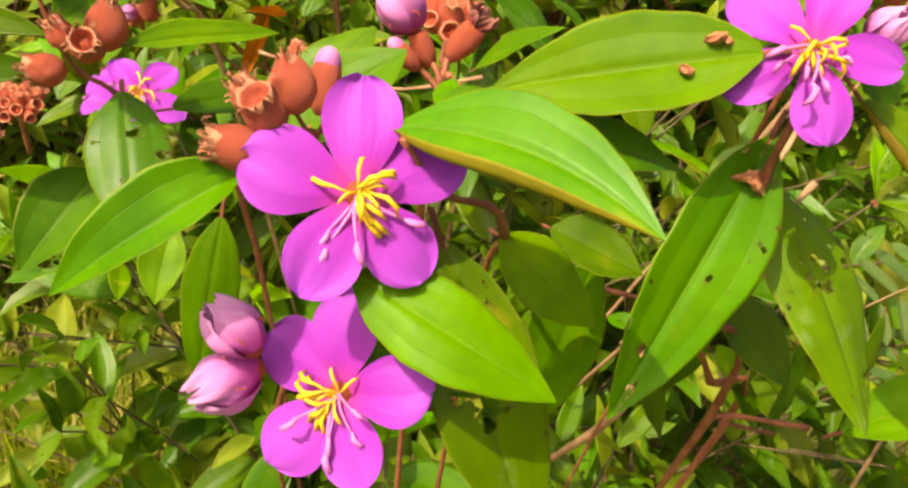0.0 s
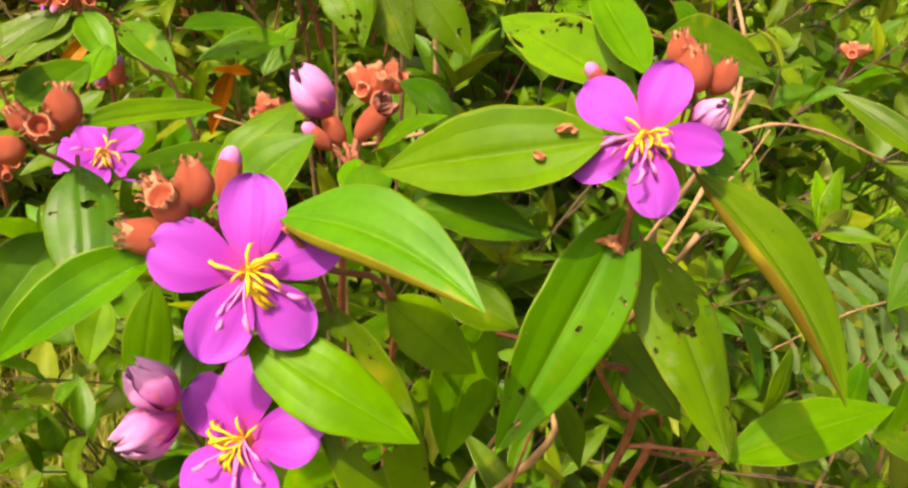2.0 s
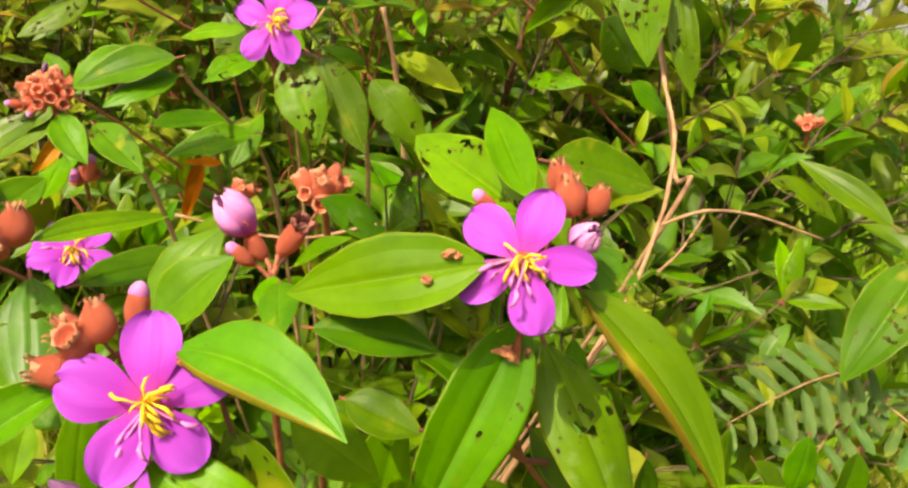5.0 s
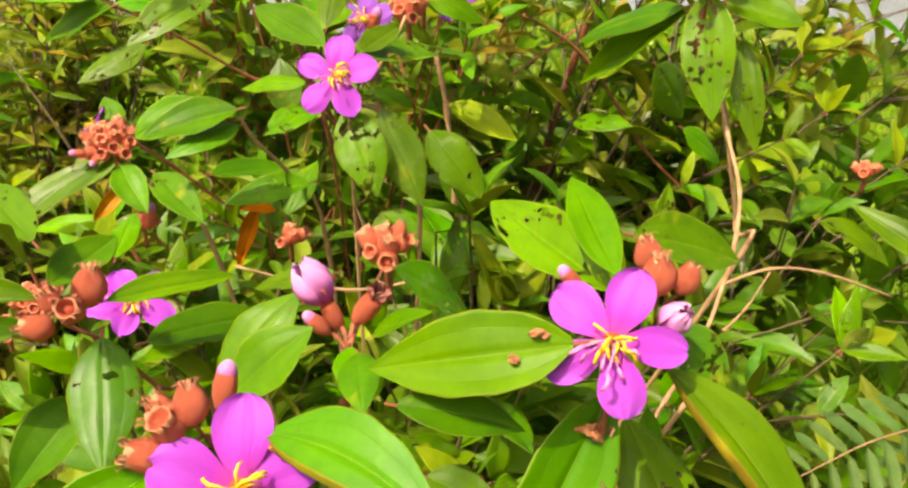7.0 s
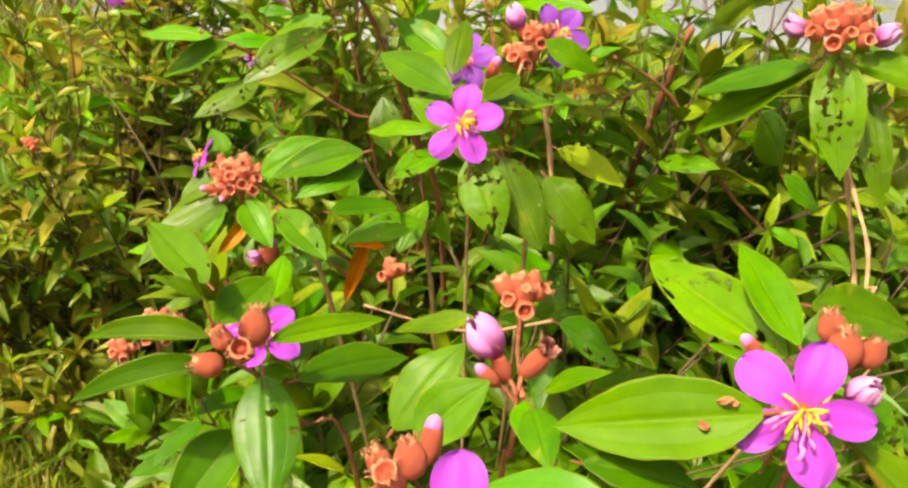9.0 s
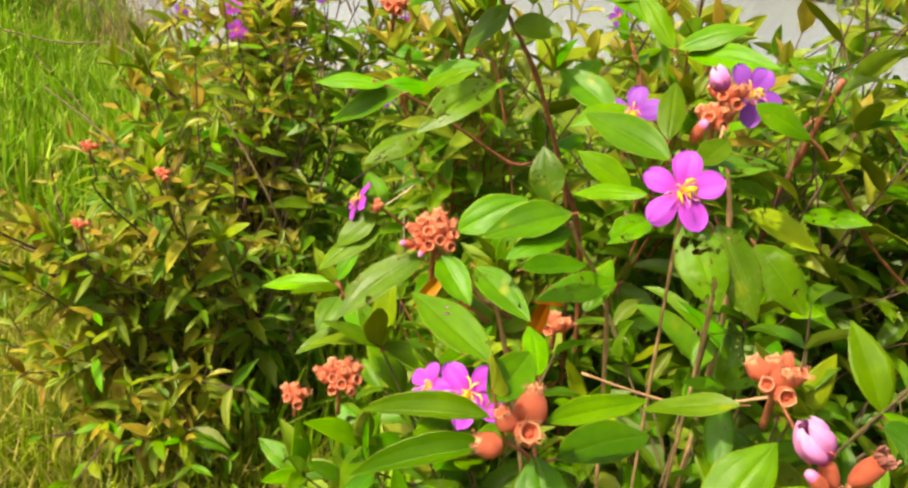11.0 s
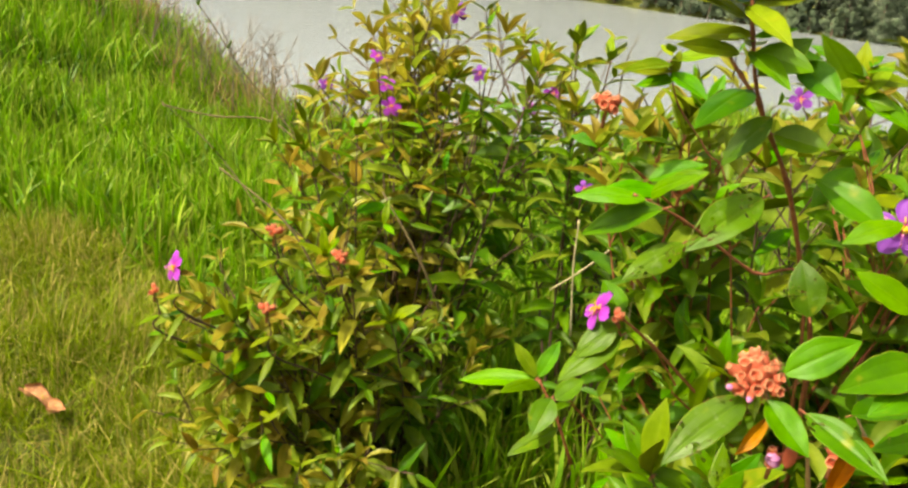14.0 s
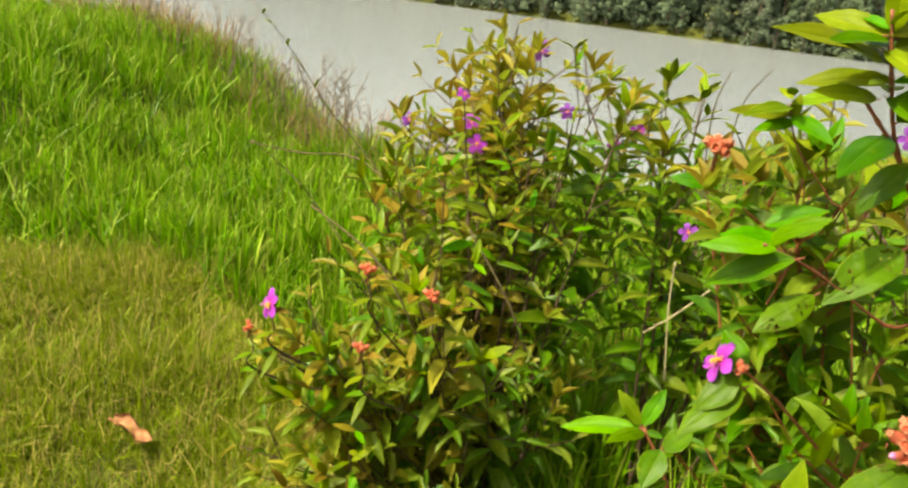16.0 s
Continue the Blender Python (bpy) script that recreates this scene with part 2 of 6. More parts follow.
CALYX = plain("dry_calyx", (0.28, 0.10, 0.035), (0.50, 0.22, 0.09), 0.75, 220, 0.6, 0.001, random_value=0.4)
BARK_RED = plain("stem_red_brown", (0.20, 0.055, 0.022), (0.36, 0.13, 0.05), 0.6, 120, 0.6, 0.001, random_value=0.3)
BARK_TAN = plain("stem_tan", (0.30, 0.17, 0.075), (0.46, 0.29, 0.14), 0.75, 90, 0.7, 0.001, random_value=0.3)
BARK_GREY = plain("stalk_grey_brown", (0.16, 0.13, 0.09), (0.28, 0.23, 0.15), 0.8, 90, 0.5, 0.001, random_value=0.4)
BARK_TWIG = plain("twig_green_brown", (0.07, 0.06, 0.02), (0.14, 0.10, 0.035), 0.8, 120, 0.5, 0.001)
BARK_DARK = plain("stem_dark", (0.06, 0.035, 0.02), (0.13, 0.08, 0.045), 0.8, 90, 0.7, 0.001)
STRAW = plain("dead_stalk", (0.36, 0.32, 0.17), (0.50, 0.45, 0.26), 0.8, 90, 0.5, 0.001)
DRY_LEAF = plain("dry_leaf", (0.24, 0.10, 0.035), (0.56, 0.29, 0.12), 0.7, 70, 0.8, 0.004)


def grass_material(name, lo, mid, tip, dry):
    m = Mat(name)
    rnd = m.n("NewGeometry").outputs["Random Per Island"]
    uv = m.n("UVMap").outputs[0]
    sep = m.n("SeparateXYZ")
    m.link(uv, sep.inputs[0])
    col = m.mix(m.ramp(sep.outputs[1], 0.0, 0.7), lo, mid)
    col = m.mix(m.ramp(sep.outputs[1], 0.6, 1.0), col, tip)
    col = m.mix(m.ramp(rnd, 0.72, 0.80), col, dry)
    hsv = m.n("HueSaturation")
    m.link(m.math("ADD", m.math("MULTIPLY", m.math("FRACT", m.math("MULTIPLY", rnd, 9.7)), 0.85), 0.55), hsv.inputs["Value"])
    m.link(col, hsv.inputs["Color"])
    m.set(hsv.outputs[0], 0.5, Specular_IOR_Level=0.35)
    m.thin(hsv.outputs[0], 0.4)
    return m.m


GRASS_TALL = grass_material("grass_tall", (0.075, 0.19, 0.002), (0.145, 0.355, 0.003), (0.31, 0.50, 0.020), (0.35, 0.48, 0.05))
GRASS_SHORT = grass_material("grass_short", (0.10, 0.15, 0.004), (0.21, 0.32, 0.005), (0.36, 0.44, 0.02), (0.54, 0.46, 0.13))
GRASS_SEED = grass_material("grass_seed_heads", (0.22, 0.20, 0.03), (0.40, 0.22, 0.10), (0.50, 0.27, 0.16), (0.52, 0.42, 0.22))


def ground_material():
    m = Mat("soil_and_thatch")
    pos = m.n("TexCoord").outputs["Object"]
    col = m.mix(m.ramp(m.noise(2.5, 5, pos), 0.35, 0.65), (0.06, 0.08, 0.004), (0.12, 0.12, 0.010))
    col = m.mix(m.ramp(m.noise(60, 3, pos), 0.45, 0.6), col, (0.085, 0.11, 0.006))
    m.set(col, 0.9)
    m.bump(m.noise(45, 5, pos), 0.8, 0.02)
    return m.m


def water_material():
    m = Mat("lake_water")
    pos = m.n("TexCoord").outputs["Object"]
    mp = m.n("Mapping", Scale=(0.9, 2.4, 1.0))
    m.link(pos, mp.inputs[0])
    m.set((0.32, 0.37, 0.375), 0.16, Specular_IOR_Level=0.5, IOR=1.33)
    m.bump(m.math("ADD", m.noise(1.2, 4, mp.outputs[0]), m.math("MULTIPLY", m.noise(7.0, 3, mp.outputs[0]), 0.3)), 0.35, 0.06)
    return m.m


GROUND, WATER = ground_material(), water_material()
# distance haze is mixed into this leaf colour: paler and greyer than the foliage
HAZED_LEAF = plain("far_hazed_leaf", (0.150, 0.215, 0.120), (0.210, 0.280, 0.165), 0.9, 0.25, 0.0, 0.01, thin=(0.36, 0.42, 0.32), random_value=0.3, Specular_IOR_Level=0.0)
FAR_BARK = plain("far_tree_bark", (0.12, 0.09, 0.06), (0.2, 0.15, 0.1), 0.9, 5)


# ---- mesh helpers ----
def mesh_of(name, verts, faces, mats, uvs=None, slots=None, smooth=True):
    """A mesh from vertices and faces; uvs: one pair a vertex; slots: one material number a face."""
    me = bpy.data.meshes.new(name)
    me.from_pydata([tuple(v) for v in verts], [], faces)
    if uvs is not None:
        layer = me.uv_layers.new(name="UVMap")
        idx = np.empty(len(me.loops), dtype=np.int32)
        me.loops.foreach_get("vertex_index", idx)
        layer.data.foreach_set("uv", np.asarray(uvs, dtype=np.float32)[idx].ravel())
    for mat in (mats if isinstance(mats, (list, tuple)) else [mats]):
        me.materials.append(mat)
    if slots is not None:
        me.polygons.foreach_set("material_index", np.asarray(slots, dtype=np.int32))
    me.polygons.foreach_set("use_smooth", np.full(len(me.polygons), smooth))
    me.update()
    return me


def part(name, me, parent, m=None, label=""):
    """One mesh object under a thing or under a part; m: its pose in the world."""
    ob = new(name, me)
    ob.parent = parent
    if m is not None:
        up = Matrix.Identity(4)
        p = parent
        while p is not None:
            up = p.matrix_basis @ up
            p = p.parent
        ob.matrix_basis = up.inverted() @ m
    if label:
        ob["label"] = label
    return ob


def thing(name, x, y, z, label, category, group="", kind=""):
    ob = new(name)
    ob.empty_display_size = 0.05
    ob.matrix_basis = pose(x, y, z)
    return tagged(ob, label, category, group, kind)


def axes(at, x, y, z):
    """A matrix from a place and its three axes, lengths included."""
    return Matrix(((x[0], y[0], z[0], at[0]), (x[1], y[1], z[1], at[1]), (x[2], y[2], z[2], at[2]), (0, 0, 0, 1)))


def frame_on(n, hint=(0.31, 0.2, 0.93)):
    """Two unit vectors square to n."""
    n = Vector(n).normalized()
    x = Vector(hint).cross(n)
    if x.length < 1e-3:
        x = Vector((1, 0, 0)).cross(n)
    x.normalize()
    return x, n.cross(x)


def blade_grid(nu, nv, arch, cup, wave, curl, sickle, seed):
    """A leaf blade from (0, 0, 0) to (1, 0, 0), half a unit wide each way at most: vertices, faces, uvs."""
    rng = random.Random(seed)
    ph = rng.uniform(0, 6)
    verts, uvs, faces = [], [], []
    for i in range(nu + 1):
        u = i / nu
        w = 0.5 * (max(0.012, u) ** 0.80 * max(0.0, 1 - u) ** 1.12 / 0.2636) ** 0.90
        if u == 1:
            w = 0.002
        for j in range(nv + 1):
            s = 2 * j / nv - 1
            y = s * w * (1 + 0.018 * math.sin(31 * u + ph * 3 + s) + 0.02 * math.sin(13 * u - ph + 2 * s))
            z = arch * 4 * u * (1 - u) + cup * (abs(s) ** 1.5) * w * 2
            z += wave * math.sin(9 * u + ph + s) * abs(s) * w * 2
            z -= 0.006 * math.exp(-((abs(s) - 0.6) / 0.10) ** 2) * w * 2 + 0.030 * math.exp(-(s / 0.10) ** 2) * w * 2
            if curl and s < -0.70:
                # the edge folds up and back over the blade
                run, r = (-s - 0.70) * w * curl, 0.06 * w
                turn = min(2.55, run / r)
                flap = max(0.0, run - 2.55 * r)
                y = -(0.70 * w + r * math.sin(turn) - 0.83 * flap)
                z += r * (1 - math.cos(turn)) + 0.56 * flap
            y += sickle * 4 * u * (1 - u)
            verts.append((u, y, z))
            uvs.append((u, j / nv))
    n = nv + 1
    for i in range(nu):
        for j in range(nv):
            a = i * n + j
            faces.append((a, a + n, a + n + 1, a + 1))
    return verts, faces, uvs


def hero_blade(kind, mat, arch, cup, wave, curl, sickle, seed, nu=20, nv=24):
    """A blade with an upper and a lower skin and a rounded stalk."""
    v, f, uv = blade_grid(nu, nv, arch, cup, wave, curl, sickle, seed)
    n = len(v)
    flap = round(0.10 * nv) if curl else 0
    slots = [1 if k % nv < flap else 0 for k in range(len(f))] + [1] * len(f)
    nv, nu = nv + 1, nu + 1
    low = [(x, y, z - 0.006) for x, y, z in v]
    faces = f + [tuple(i + n for i in reversed(q)) for q in f]
    for i in range(nu - 1):
        for j, flip in ((0, False), (nv - 1, True)):
            a, b = i * nv + j, (i + 1) * nv + j
            q = (a, a + n, b + n, b)
            faces.append(tuple(reversed(q)) if flip else q)
            slots.append(0)
    verts, uvs = v + low, uv + uv
    # stalk
    k0 = len(verts)
    for i, (x, r) in enumerate(((-0.10, 0.013), (-0.04, 0.016), (0.05, 0.012))):
        for j in range(6):
            a = j * math.pi / 3
            verts.append((x, r * 2.2 * math.cos(a), r * math.sin(a) - 0.01 - 0.25 * max(0, -x)))
            uvs.append((0.02, 0.5))
    for i in range(2):
        for j in range(6):
            a, b = k0 + i * 6 + j, k0 + i * 6 + (j + 1) % 6
            faces.append((a, b, b + 6, a + 6))
            slots.append(2)
    return mesh_of("leaf_" + kind, verts, faces, [mat, UNDER_ROLL if kind == "rolled" else UNDER_BITTEN.get(kind, UNDER), BARK_RED], uvs, slots)


BLADES = {
    "flat": [hero_blade("flat", LEAF["flat"], a, c, w, 0, s, i) for i, (a, c, w, s) in enumerate(((0.07, 0.10, 0.03, 0.0), (0.12, 0.05, 0.05, 0.03), (0.04, 0.16, 0.04, -0.03), (0.16, -0.06, 0.03, 0.02)))],
    "lime": [hero_blade("lime", LEAF["lime"], a, c, w, 0, s, i + 9) for i, (a, c, w, s) in enumerate(((0.08, 0.10, 0.03, 0.02), (0.14, -0.05, 0.05, -0.03)))],
    "spot": [hero_blade("spotted", LEAF["spot"], a, c, w, 0, s, i + 19) for i, (a, c, w, s) in enumerate(((0.05, 0.08, 0.03, 0.0), (0.10, 0.12, 0.04, 0.02)))],
    "eaten": [hero_blade("eaten", LEAF["eaten"], a, c, w, 0, s, i + 29) for i, (a, c, w, s) in enumerate(((0.08, 0.06, 0.04, 0.0), (0.12, -0.08, 0.05, 0.02)))],
    "worn": [hero_blade("scraped", LEAF["worn"], a, c, w, 0, s, i + 39) for i, (a, c, w, s) in enumerate(((0.09, -0.10, 0.03, 0.02), (0.14, 0.06, 0.04, -0.03)))],
    "olive": [hero_blade("olive", LEAF["olive"], a, c, w, 0, s, i + 49) for i, (a, c, w, s) in enumerate(((0.08, 0.12, 0.03, 0.0), (0.12, 0.05, 0.04, 0.03)))],
    "yellow": [hero_blade("yellow", MASS_YELLOW_ONE, a, c, w, 0, s, i + 89) for i, (a, c, w, s) in enumerate(((0.14, 0.12, 0.04, 0.03), (0.20, -0.05, 0.05, -0.03)))],
    "rust": [hero_blade("rusty", MASS_RUST_ONE, 0.12, 0.1, 0.05, 0, 0.03, 99)],
    "fold": [hero_blade("folded", LEAF["fold"], 0.14, 0.26, 0.03, 0, 0.03, 59)],
    "roll": [hero_blade("rolled", LEAF["roll"], 0.13, 0.04, 0.02, 1.0, 0.20, 69, 24, 32)],
    "orange": [hero_blade("orange", LEAF["orange"], 0.05, 0.2, 0.08, 0, 0.03, 79)],
}
FAR_BLADES = {kind: [hero_blade(kind, mat, a, c, 0.04, 0, s, i + 109, 9, 8) for i, (a, c, s) in enumerate(((0.08, 0.10, 0.02), (0.14, -0.05, -0.03), (0.18, 0.08, 0.03)))]
              for kind, mat in (("flat", LEAF["flat"]), ("worn", LEAF["worn"]), ("spot", LEAF["spot"]), ("eaten", LEAF["eaten"]), ("lime", LEAF["lime"]), ("olive", LEAF["olive"]), ("yellow", MASS_YELLOW_ONE), ("rust", MASS_RUST_ONE))}
LEAF_LABEL = {"flat": "", "lime": "bright lime-green leaf", "spot": "leaf with small brown spots", "eaten": "leaf eaten into ragged holes", "worn": "leaf with pale scraped patches",
              "olive": "young yellow-olive leaf", "fold": "folded leaf", "roll": "leaf with one edge rolled under", "orange": "withered orange leaf", "yellow": "", "rust": "rusty young leaf"}
_count = {"leaf": 0}


def leaf(shrub, base, tip, width, normal, kind, blades=BLADES):
    """One leaf from its stalk to its tip."""
    _count["leaf"] += 1
    variants = blades[kind]
    base, tip, n = Vector(base), Vector(tip), Vector(normal)
    a = tip - base
    n = (n - a * (n.dot(a) / a.length_squared)).normalized()
    side = n.cross(a).normalized()
    me = variants[_count["leaf"] % len(variants)]
    return part("leaf", me, shrub, axes(base, a, side * width, n * (a.length * 0.32 + width * 0.34)), LEAF_LABEL[kind])


def tube_mesh(name, pts, r0, r1, mat, sides=7, knobs=0.0):
    """A tapered, slightly knobbly tube through the points, smoothed."""
    pts = [Vector(p) for p in pts]
    fine = []
    for i in range(len(pts) - 1):
        p0, p1, p2, p3 = pts[max(0, i - 1)], pts[i], pts[i + 1], pts[min(len(pts) - 1, i + 2)]
        for k in range(5):
            t = k / 5
            fine.append(0.5 * ((2 * p1) + (p2 - p0) * t + (2 * p0 - 5 * p1 + 4 * p2 - p3) * t * t + (3 * p1 - p0 - 3 * p2 + p3) * t ** 3))
    fine.append(pts[-1])
    verts, faces = [], []
    for i, p in enumerate(fine):
        d = (fine[min(i + 1, len(fine) - 1)] - fine[max(0, i - 1)])
        x, y = frame_on(d, (0.8, 0.5, 0.13))
        r = r0 + (r1 - r0) * i / (len(fine) - 1)
        r *= 1 + (0.35 if i % 5 == 0 and knobs else 0) + 0.12 * math.sin(i * 2.7)
        for j in range(sides):
            a = 2 * math.pi * j / sides
            verts.append(p + (x * math.cos(a) + y * math.sin(a)) * r)
    for i in range(len(fine) - 1):
        for j in range(sides):
            a, b = i * sides + j, i * sides + (j + 1) % sides
            faces.append((a, b, b + sides, a + sides))
    faces.append(tuple(range(sides - 1, -1, -1)))
    faces.append(tuple(range(len(verts) - sides, len(verts))))
    return mesh_of(name, verts, faces, mat)


def branch(shrub, pts, r0, r1, mat=None, label=""):
    """One branch; its points are given in the world."""
    mat = mat or (BARK_TAN if shrub.name.startswith("middle") else BARK_TWIG if shrub.name.startswith("lake") else BARK_RED)
    c = Vector(pts[0])
    me = tube_mesh("branch", [Vector(p) - c for p in pts], r0, r1, mat, knobs=1)
    return part("branch", me, shrub, Matrix.Translation(c), label)


# ---- flower parts, one unit long or across ----
def petal_mesh(name, mat, seed, crumple=0.0):
    rng = random.Random(seed)
    ph, nu, nv = rng.uniform(0, 6), 16, 12
    verts, uvs, faces = [], [], []
    for i in range(nu + 1):
        u = 1 - (1 - i / nu) ** 1.6
        w = 0.37 * (0.22 + 0.78 * math.sin(1.5708 * min(1.0, u / 0.64)) ** 1.25) if u < 0.64 else 0.37 * math.sqrt(max(0.0, 1 - ((u - 0.64) / 0.365) ** 2))
        w *= 1 + 0.04 * math.sin(ph + 4 * u)
        for j in range(nv + 1):
            s = 2 * j / nv - 1
            x = u - 0.02 * s * s * u * (1 - u)
            z = 0.26 * u - 0.34 * u * u * (0.8 + 0.25 * math.cos(ph)) - 0.09 * math.cos(1.57 * s) * u * (1.2 - u) + 0.16 * s * s * w * math.cos(2 * ph) + 0.045 * math.sin(4 * u + 2.2 * s + ph) * u
            z += 0.020 * math.sin(6.5 * s + ph) * u * (1.25 - 0.5 * u) + 0.010 * math.sin(15 * s + 3 * ph + 2 * u) * u * u
            z += crumple * math.sin(11 * u + 7 * s + ph) * 0.09
            verts.append((x, s * w, z))
            uvs.append((u, j / nv))
    n = nv + 1
    for i in range(nu):
        for j in range(nv):
            a = i * n + j
            faces.append((a, a + n, a + n + 1, a + 1))
    k = len(verts)
    verts += [(x, y, z - 0.008) for x, y, z in verts]
    uvs += uvs
    faces += [tuple(i + k for i in reversed(q)) for q in faces]
    return mesh_of(name, verts, faces, mat, uvs)


PETALS = {c: [petal_mesh("petal_" + c, PETAL[c], i) for i in range(4)] for c in PETAL}


def stamen_mesh(name, reach, droop, anther, fil_mat, ant_mat, fat=1.0):
    """A thin filament and a thicker, bent anther in one mesh; the flower looks along z."""
    verts, faces, slots = [], [], []

    def tube(pts, rad, slot):
        k = len(verts)
        pts = [Vector(p) for p in pts]
        for i, p in enumerate(pts):
            d = pts[min(i + 1, len(pts) - 1)] - pts[max(0, i - 1)]
            x, y = frame_on(d, (0.1, 0.97, 0.2))
            for j in range(6):
                a = j * math.pi / 3
                verts.append(p + (x * math.cos(a) + y * math.sin(a)) * rad[i])
        for i in range(len(pts) - 1):
            for j in range(6):
                a, b = k + i * 6 + j, k + i * 6 + (j + 1) % 6
                faces.append((a, b, b + 6, a + 6))
                slots.append(slot)
        faces.append(tuple(range(len(verts) - 6, len(verts))))
        slots.append(slot)

    tube([(0.02, 0, 0.05), (reach * 0.35, 0, 0.16), (reach * 0.7, 0, 0.20 - droop * 0.3), (reach, 0, 0.20 - droop)], (0.014 * fat, 0.012 * fat, 0.011 * fat, 0.012 * fat), 0)
    e = Vector((reach, 0, 0.20 - droop))
    tube([e, e + Vector((anther * 0.35, 0.02, 0.07)), e + Vector((anther * 0.8, 0.03, 0.04)), e + Vector((anther, 0.02, -0.05))], (0.016 * fat, 0.026 * fat, 0.024 * fat, 0.010 * fat), 1)
    return mesh_of(name, verts, faces, [fil_mat, ant_mat], None, slots)


STAMEN_SHORT = stamen_mesh("stamen_yellow", 0.10, -0.02, 0.24, ANTHER, ANTHER, 0.95)
STAMEN_LONG = stamen_mesh("stamen_pink", 0.46, 0.00, 0.20, FILAMENT, FILAMENT, 1.35)


def lathe(name, profile, mats, lobes=0, slots=None, sides=14, wobble=0.04, seed=0, fringe=None):
    """A turned body with an uneven outline; the last rings may be drawn out into lobes."""
    rng = random.Random(seed)
    verts, faces, sl = [], [], []
    top = len(profile) - 1
    for i, (r, z) in enumerate(profile):
        for j in range(sides):
            a = 2 * math.pi * j / sides
            k = 1 + wobble * rng.uniform(-1, 1) + 0.03 * math.cos(5 * a)
            lift = 0
            if lobes and slots and slots[min(i, top - 1)] == 2:
                lift = 0.16 * max(0, math.cos(lobes * a)) + 0.08 * rng.uniform(-1, 1)
            verts.append((r * k * math.cos(a), r * k * math.sin(a), z + lift))
    for i in range(top):
        for j in range(sides):
            a, b = i * sides + j, i * sides + (j + 1) % sides
            faces.append((a, b, b + sides, a + sides))
            sl.append(slots[i] if slots else 0)
    faces.append(tuple(range(sides - 1, -1, -1)))
    sl.append(0)
    faces.append(tuple(range(len(verts) - sides, len(verts))))
    sl.append(slots[-1] if slots else 0)
    for q in range(11 if fringe else 0):
        a, k, n0 = q * 0.571 + rng.uniform(-0.2, 0.2), rng.uniform(0.7, 1.3), len(verts)
        w = rng.uniform(0.03, 0.06)
        bend = rng.uniform(-0.3, 0.3)
        for i, (dr, dz) in enumerate(((0, 0), (0.03, 0.14 * k), (0.10, 0.22 * k), (0.19, 0.20 * k), (0.22, 0.12 * k))):
            r, aa = fringe[0] + dr, a + bend * i / 4
            for sg in (-1, 1):
                verts.append((r * math.cos(aa) - sg * w * (1 - 0.18 * i) * math.sin(aa), r * math.sin(aa) + sg * w * (1 - 0.18 * i) * math.cos(aa), fringe[1] + dz))
        for i in range(4):
            p = n0 + 2 * i
            faces.append((p, p + 1, p + 3, p + 2))
            sl.append(3)
    return mesh_of(name, verts, faces, mats, None, sl)


FR = [FRUIT, FRUIT_IN, RIM, CALYX]
URNS = [lathe("fruit_urn", [(0.10, -0.55), (0.30, -0.46), (0.47, -0.22), (0.50, 0.0), (0.43, 0.24), (0.36, 0.36), (0.40, 0.50), (0.33, 0.50), (0.29, 0.34), (0.23, 0.16), (0.15, 0.14), (0.13, 0.27), (0.02, 0.28)],
              FR, 5, [0, 0, 0, 0, 0, 2, 2, 1, 1, 1, 0, 0], seed=i, fringe=(0.38, 0.47)) for i in range(3)]
BALLS = [lathe("fruit_ball", [(0.10, -0.58), (0.32, -0.46), (0.49, -0.18), (0.50, 0.08), (0.40, 0.34), (0.24, 0.46), (0.22, 0.56), (0.15, 0.60), (0.02, 0.50)],
               FR, 5, [0, 0, 0, 0, 0, 2, 2, 1], seed=i + 5, fringe=(0.22, 0.50)) for i in range(2)]
CROWDED = [lathe("fruit_open", [(0.10, -0.55), (0.30, -0.46), (0.47, -0.22), (0.50, 0.0), (0.43, 0.24), (0.38, 0.36), (0.42, 0.50), (0.33, 0.50), (0.28, 0.30), (0.22, 0.12), (0.15, 0.12), (0.13, 0.24), (0.02, 0.25)],
                 FR, 5, [0, 0, 0, 0, 0, 2, 2, 1, 1, 1, 0, 0], seed=i + 15) for i in range(3)]
BUD = lathe("bud_body", [(0.14, -1.0), (0.30, -0.8), (0.44, -0.4), (0.46, 0.0), (0.42, 0.35), (0.37, 0.5)], [FRUIT], wobble=0.03, seed=11)


def bud_tip_mesh():
    verts, uvs, faces = [], [], []
    for i, (r, z) in enumerate(((0.37, 0.42), (0.36, 0.6), (0.29, 0.8), (0.17, 0.94), (0.03, 1.0))):
        for j in range(15):
            a = 2 * math.pi * j / 14 + z * 0.9
            rr = r * (1 + 0.10 * (((j * 5) % 14) / 14))
            verts.append((rr * math.cos(a), rr * math.sin(a), z))
            uvs.append((0.3 + 0.15 * i, j / 14))
    for i in range(4):
        for j in range(14):
            a = i * 15 + j
            faces.append((a, a + 1, a + 16, a + 15))
    return mesh_of("bud_tip", verts, faces, BUD_PINK, uvs)


BUD_TIP = bud_tip_mesh()
DRY_PETALS = [petal_mesh("petal_dried", DRIED, 30 + i, 0.5) for i in range(3)]


